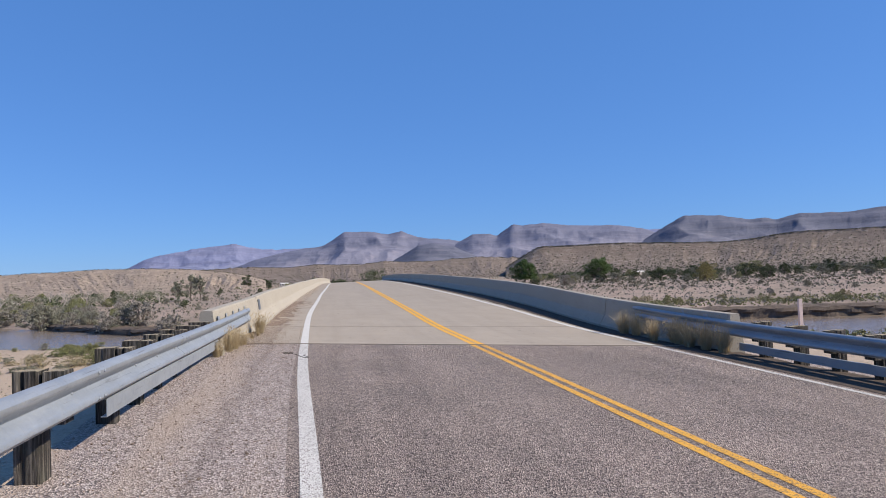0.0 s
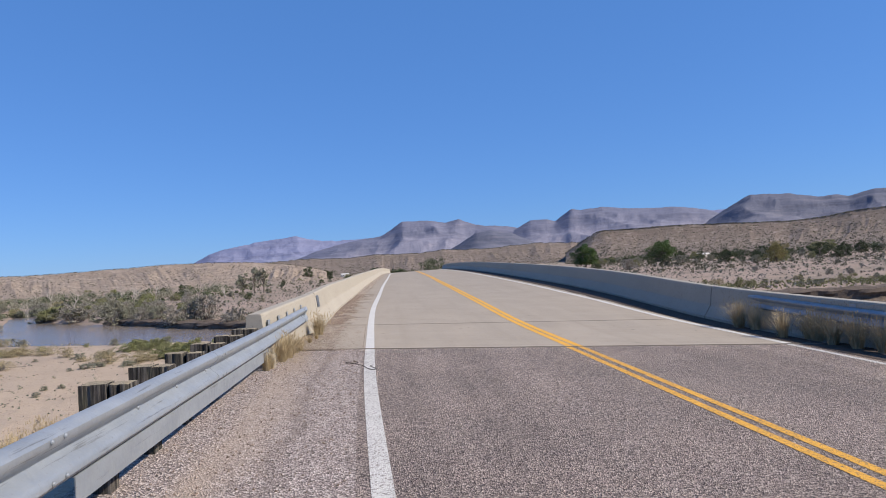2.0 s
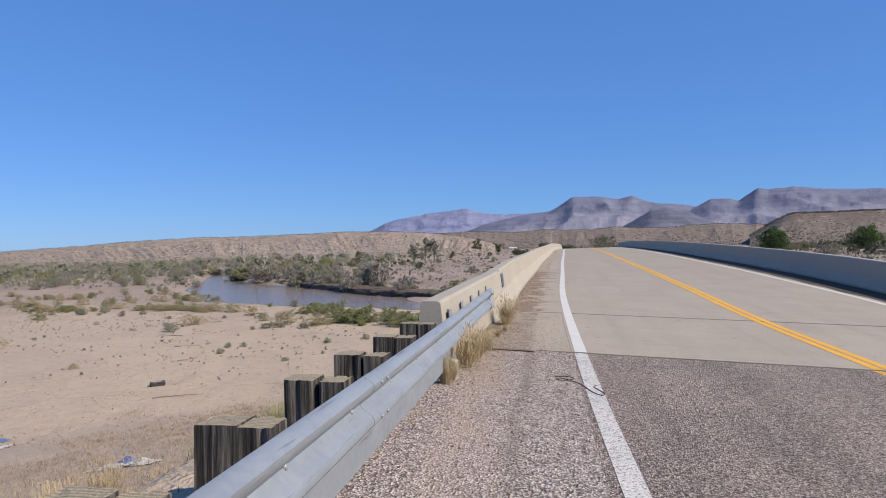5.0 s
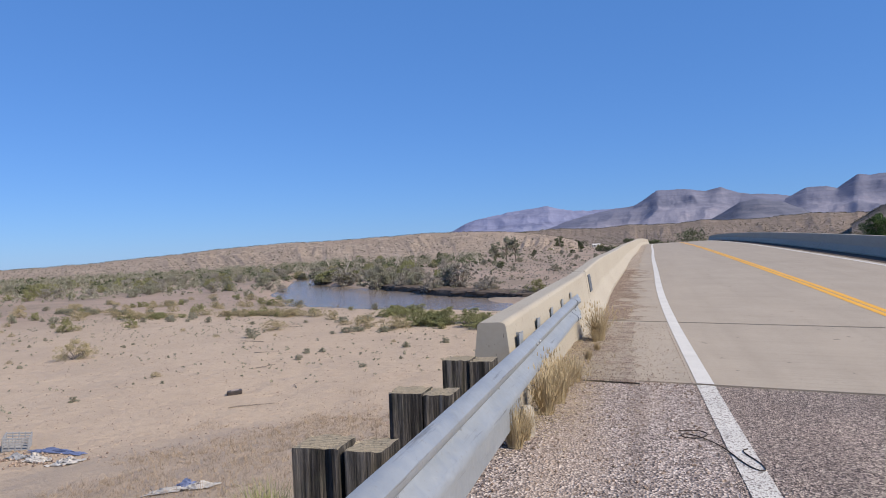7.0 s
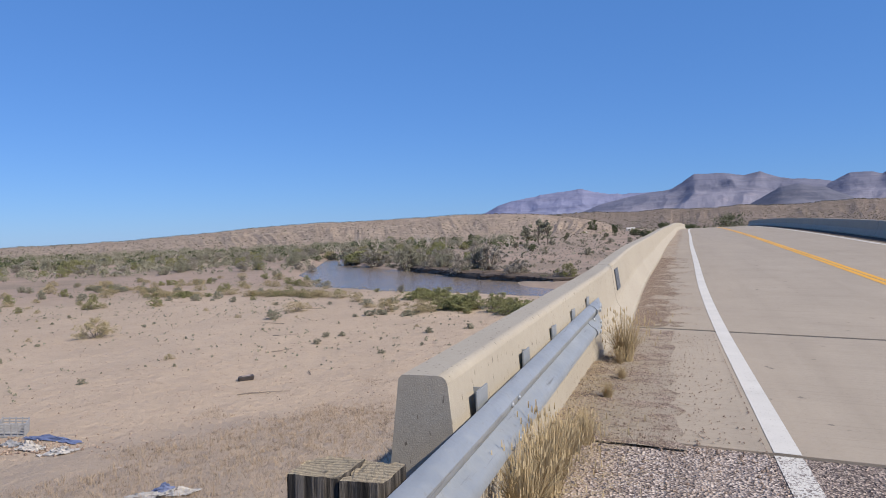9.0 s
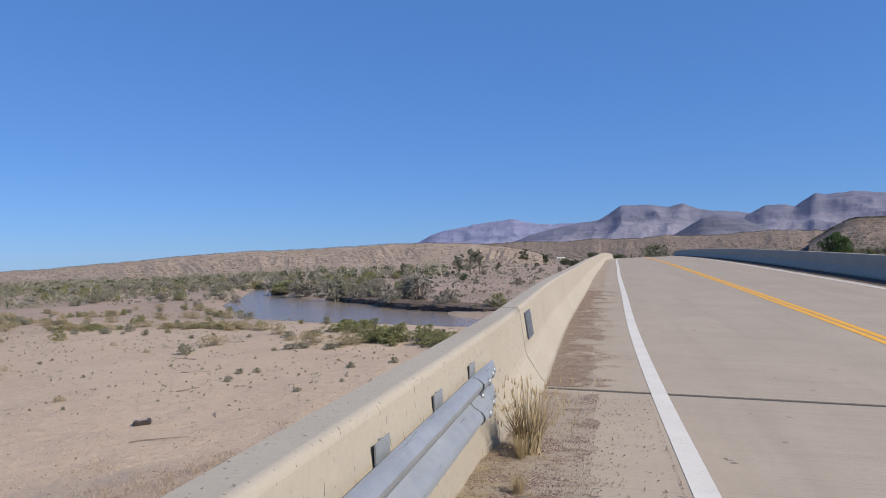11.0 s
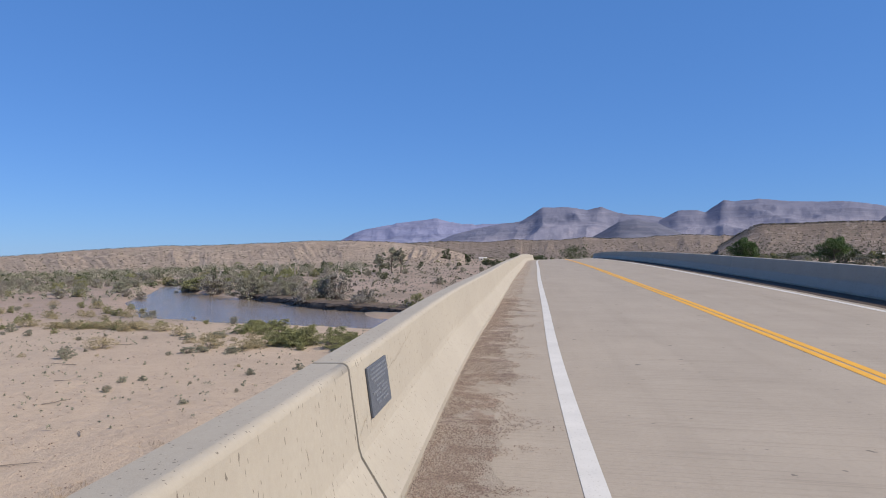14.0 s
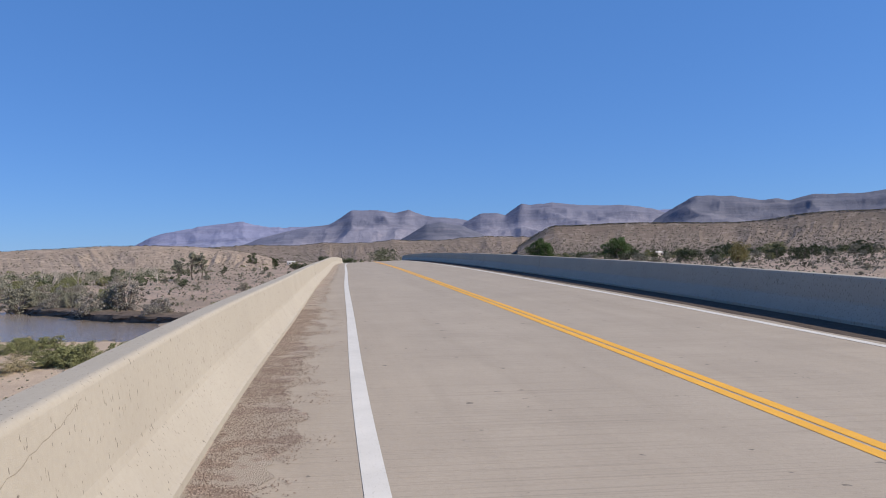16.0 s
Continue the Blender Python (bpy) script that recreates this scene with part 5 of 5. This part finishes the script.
def brush(name, seed, n, az, rad, size, material, per, leaf, patch, label, bare=-0.5, bank=1e9):
    """Uncounted brush over the far plain, joined."""
    g = np.random.RandomState(seed)
    a, r = np.radians(g.uniform(*az, n)), np.sqrt(g.uniform(rad[0] ** 2, rad[1] ** 2, n))
    x, y = r * np.sin(a), r * np.cos(a)
    gap, _ = river_gap(x, y)
    keep = (gap > 3) & (gap < bank) & (bumps(x, y, patch, seed + 7) > g.uniform(bare, 0.25, n))
    x, y = x[keep], y[keep]
    clumps = []
    for px, py, pz in zip(x, y, ground_z(x, y)):
        h = g.uniform(*size)
        for k in range(max(1, int(h * 1.6))):
            q = g.normal(0, 0.35, 2) * h
            clumps.append((Vector((px + q[0], py + q[1], pz + h * g.uniform(0.2, 0.8))), h * g.uniform(0.28, 0.5)))
    v, f = leaves(clumps, per, leaf, g, 0.7)
    return tagged(part(name, mesh_from(name, v, f), material), label, "scrub", kind="stuff")


brush("far_scrub", 51, 9000, (-52, 62), (200, 900), (0.5, 1.3), M_SAGE, 10, 0.36, 70, "low olive scrub dotting the far plain")
brush("plain_scrub", 52, 8500, (18, 64), (120, 420), (0.2, 0.75), M_GREY, 12, 0.17, 30, "low grey-brown scrub over the plain beyond the river")
brush("far_brush", 53, 700, (-56, -12), (295, 470), (1.6, 4.2), M_SAGE, 30, 0.28, 60, "belt of olive brush below the bluff", -0.7)
brush("bank_brush", 58, 1500, (-58, -17), (165, 330), (0.8, 2.2), M_SAGE, 22, 0.2, 50, "dense grey-green brush beyond the river wash", -0.8)
brush("bank_grass", 60, 15000, (24, 68), (70, 230), (0.3, 0.9), M_GREEN, 14, 0.13, 25, "olive grass and low growth along the cut bank", -0.7, 34)
brush("wash_weeds", 59, 4200, (-62, -8), (34, 150), (0.1, 0.38), M_SAGE, 16, 0.05, 18, "tiny dry weeds dotted over the river sand", -0.3)
brush("far_thicket", 54, 420, (-56, -10), (240, 470), (1.5, 3.8), M_DARK, 26, 0.34, 60, "darker green thicket in the brush belt")
brush("plain_brush", 61, 4200, (16, 64), (230, 640), (0.5, 2.0), M_BRUSH, 14, 0.26, 60, "olive brush thickening towards the far side of the plain", -0.4)
brush("far_bank_scrub", 62, 3600, (-30, 4), (105, 330), (0.2, 0.9), M_GREY, 12, 0.14, 24, "low grey scrub and drift over the far bank", -0.5)
brush("far_bank_brush", 63, 420, (-30, 4), (105, 360), (0.6, 1.8), M_BRUSH, 26, 0.16, 30, "olive-grey bushes over the far bank", -0.5)
brush("valley_thicket", 55, 420, (16, 64), (520, 680), (2.0, 5.0), M_DARK, 30, 0.45, 90, "belt of dark green trees and brush across the valley", -0.35)


for spots, size in SLOPE_SCRUB:
    sg = np.random.RandomState(len(spots))
    clumps = [(Vector(p) + Vector((0, 0, 0.3 * size)), size * sg.uniform(0.5, 1.3)) for p in spots]
    v, f = leaves(clumps, 6, 0.42 * size, sg, 0.6)
    tagged(part("hillside_scrub", mesh_from("hillside_scrub", v, f), M_BRUSH), "small olive shrubs dotted over the eroded slope", "scrub", kind="stuff")


def sand_litter():
    g = np.random.RandomState(71)

    def spot(q):
        a, r = radians(q.uniform(-62, -8)), 22 + 80 * q.uniform() ** 1.3
        x, y = r * math.sin(a), r * math.cos(a)
        return (x, y, float(ground_z(x, y)))
    return scatter_stones("sand_stones", 4000, spot, 0.035, "small stones and drift strewn over the river sand")


sand_litter()

# ---- litter in the wash ----
M_BLACK = plain("scuffed_black_plastic", (0.03, 0.026, 0.025), (0.07, 0.055, 0.05), 8, 0.6)
M_TARP = plain("faded_blue_tarp", (0.09, 0.12, 0.23), (0.17, 0.20, 0.31), 4, 0.6)
M_SHEET = plain("dirty_white_sheet", (0.50, 0.47, 0.44), (0.38, 0.35, 0.32), 4, 0.8)
M_CRATE = plain("grey_crate_plastic", (0.30, 0.30, 0.31), (0.22, 0.22, 0.23), 6, 0.7)


def crumpled(name, x, y, w, d, h, material, seed, label, category):
    g = np.random.RandomState(seed)
    n = 14
    verts = []
    for i in range(n):
        for j in range(n):
            u, v = i / (n - 1) - 0.5, j / (n - 1) - 0.5
            px, py = x + w * (u + 0.06 * g.normal()), y + d * (v + 0.06 * g.normal())
            verts.append((px, py, float(ground_z(px, py)) + 0.02 + h * max(0, 1 - 2.2 * math.hypot(u, v)) * g.uniform(0.4, 1.2) + 0.3 * h * g.uniform()))
    faces = [(i * n + j, i * n + j + 1, (i + 1) * n + j + 1, (i + 1) * n + j) for i in range(n - 1) for j in range(n - 1)]
    ob = part(name, mesh_from(name, verts, faces), material)
    m = ob.modifiers.new("thickness", "SOLIDIFY")
    m.thickness = 0.01
    return tagged(ob, label, category)


def crate():
    x, y = -26.5, 13.4
    thing = empty("crate", (x, y, float(ground_z(x, y)) + 0.02))
    thing.rotation_euler = (0.15, 0.1, 0.6)
    bm = bmesh.new()
    box(bm, (1.0, 0.7, 0.05))
    part("bottom", bm, M_CRATE, thing)
    def slat(size, place):
        bm = bmesh.new()
        box(bm, size, Matrix.Translation(place), 0.006)
        part("slat", bm, M_CRATE, thing)
    for s in (-1, 1):
        for k in range(5):
            slat((1.0, 0.04, 0.06), (0, 0.35 * s, 0.06 + 0.12 * k))
            slat((0.04, 0.7, 0.06), (0.5 * s, 0, 0.06 + 0.12 * k))
        for k in range(5):
            slat((0.05, 0.05, 0.6), (-0.48 + 0.24 * k, 0.352 * s, 0.03))
    return tagged(thing, "tipped grey plastic lattice crate among rubbish on sand", "crate")


crate()
crumpled("tarp", -24.2, 13.1, 2.6, 0.42, 0.16, M_TARP, 1, "crumpled faded blue tarp lying on the sand", "tarp")
crumpled("cloth", -22.3, 11.6, 1.3, 0.7, 0.25, M_SHEET, 2, "dirty grey-white cloth heap on the sand", "cloth")
crumpled("cloth", -24.0, 11.9, 1.0, 0.6, 0.3, M_SHEET, 6, "dirty white sheet scrap against the crate", "cloth")
crumpled("tarp", -12.5, 5.1, 0.6, 0.4, 0.22, M_TARP, 3, "torn blue tarp rag at the foot of the slope", "tarp")
crumpled("cloth", -11.9, 4.9, 0.9, 0.5, 0.15, M_SHEET, 4, "grey rag beside the torn tarp", "cloth")


crumpled("cloth", -12.9, 4.8, 1.1, 0.4, 0.12, M_SHEET, 8, "torn grey plastic sheet in dry grass", "cloth")
crumpled("cloth", -25.2, 12.1, 0.8, 0.5, 0.2, M_CRATE, 9, "crumpled grey bag beside the crate", "cloth")


def rubbish_spot(g):
    x, y = -24.6 + g.normal(0, 1.5), 12.1 + g.normal(0, 0.6)
    return (x, y, float(ground_z(x, y)))


scatter_stones("rubbish_bits", 260, rubbish_spot, 0.06, "scattered brown and grey bits of rubbish on the sand")


def battery_box():
    x, y = -23.0, 25.2
    thing = empty("plastic_box", (x, y, float(ground_z(x, y)) - 0.02))
    thing.rotation_euler = (0.06, -0.1, 0.5)
    bm = bmesh.new()
    box(bm, (0.85, 0.42, 0.26), None, 0.05)
    part("body", bm, M_BLACK, thing)
    bm = bmesh.new()
    box(bm, (0.45, 0.26, 0.03), Matrix.Translation((0.03, 0, 0.25)), 0.01)
    part("lid", bm, plain("pale_lid", (0.36, 0.30, 0.27), (0.25, 0.2, 0.18), 12), thing, "pale worn lid")
    return tagged(thing, "scuffed black plastic box lying alone on the sand", "box")


battery_box()


def driftwood(x, y, length, turn, seed):
    g = random.Random(seed)
    bm = bmesh.new()
    p = Vector((0, 0, 0.04))
    for i in range(5):
        q = p + Vector((length / 5, g.uniform(-0.08, 0.08) * length, g.uniform(-0.02, 0.03)))
        rod(bm, p, q, 0.034 - 0.005 * i, 0.029 - 0.005 * i, 6)
        if i in (1, 3):
            rod(bm, q, q + Vector((0.12, g.choice((-1, 1)) * 0.2, 0.06)) * length * 0.5, 0.014, 0.006, 4)
        p = q
    ob = part("driftwood", bm, M_BARK)
    ob.matrix_basis = Matrix.LocRotScale((x, y, float(ground_z(x, y))), Euler((0, 0, turn)), None)
    return tagged(ob, "weathered driftwood branch on the river sand", "driftwood", "driftwood branches")


for i, (x, y, l, a) in enumerate(((-21.5, 22.0, 2.6, 0.5), (-30, 40, 2.2, 0.2), (-33, 47, 2.8, 2.9), (-26, 33, 1.6, 1.0), (-38, 60, 2.4, 0.4), (-20, 27, 1.2, 2.0))):
    driftwood(x, y, l, a, i)


# ---- far houses ----
def house(x, y, w, d, h, turn, wall, roof, label):
    thing = empty("house", (x, y, float(ground_z(x, y)) - 0.2))
    thing.rotation_euler = (0, 0, turn)
    bm = bmesh.new()
    box(bm, (w, d, h))
    part("wall", bm, wall, thing)
    bm = bmesh.new()
    v = [bm.verts.new(c) for c in ((-w / 2 - 0.4, -d / 2 - 0.4, h), (w / 2 + 0.4, -d / 2 - 0.4, h), (w / 2 + 0.4, d / 2 + 0.4, h), (-w / 2 - 0.4, d / 2 + 0.4, h), (-w / 2 - 0.4, 0, h + 1.1), (w / 2 + 0.4, 0, h + 1.1))]
    for f in ((0, 1, 5, 4), (2, 3, 4, 5), (0, 4, 3), (1, 2, 5), (3, 2, 1, 0)):
        bm.faces.new([v[i] for i in f])
    part("roof", bm, roof, thing)
    for k in (-0.25, 0.25):
        bm = bmesh.new()
        box(bm, (1.2, 0.1, 1.1), Matrix.Translation((k * w, -d / 2 - 0.03, h * 0.35)))
        part("window", bm, M_BLACK, thing)
    return tagged(thing, label, "house", "far houses")


M_WALL = plain("house_wall", (0.55, 0.50, 0.44), (0.45, 0.41, 0.36), 1)
M_ROOF = plain("pale_metal_roof", (0.62, 0.60, 0.56), (0.52, 0.50, 0.46), 1)
M_ROOF_B = plain("brown_roof", (0.20, 0.15, 0.12), (0.27, 0.21, 0.17), 1)
house(-71.5, 560, 9, 6, 2.4, 0.1, M_WALL, M_ROOF_B, "small tan house with a brown roof on the far plain")
house(-56, 508, 4, 3, 2.0, 0.3, M_ROOF, M_ROOF, "small white shed on the far plain")
house(-31.9, 693, 7, 5, 2.4, 0.2, M_ROOF, M_ROOF, "pale low house among scrub on the far plain")
house(262, 545, 16, 7, 2.6, 0.5, M_WALL, M_ROOF, "long low house with a pale roof among trees")
house(420, 560, 14, 7, 2.8, 0.7, M_WALL, M_ROOF, "low house with a light roof behind dark shrubs")
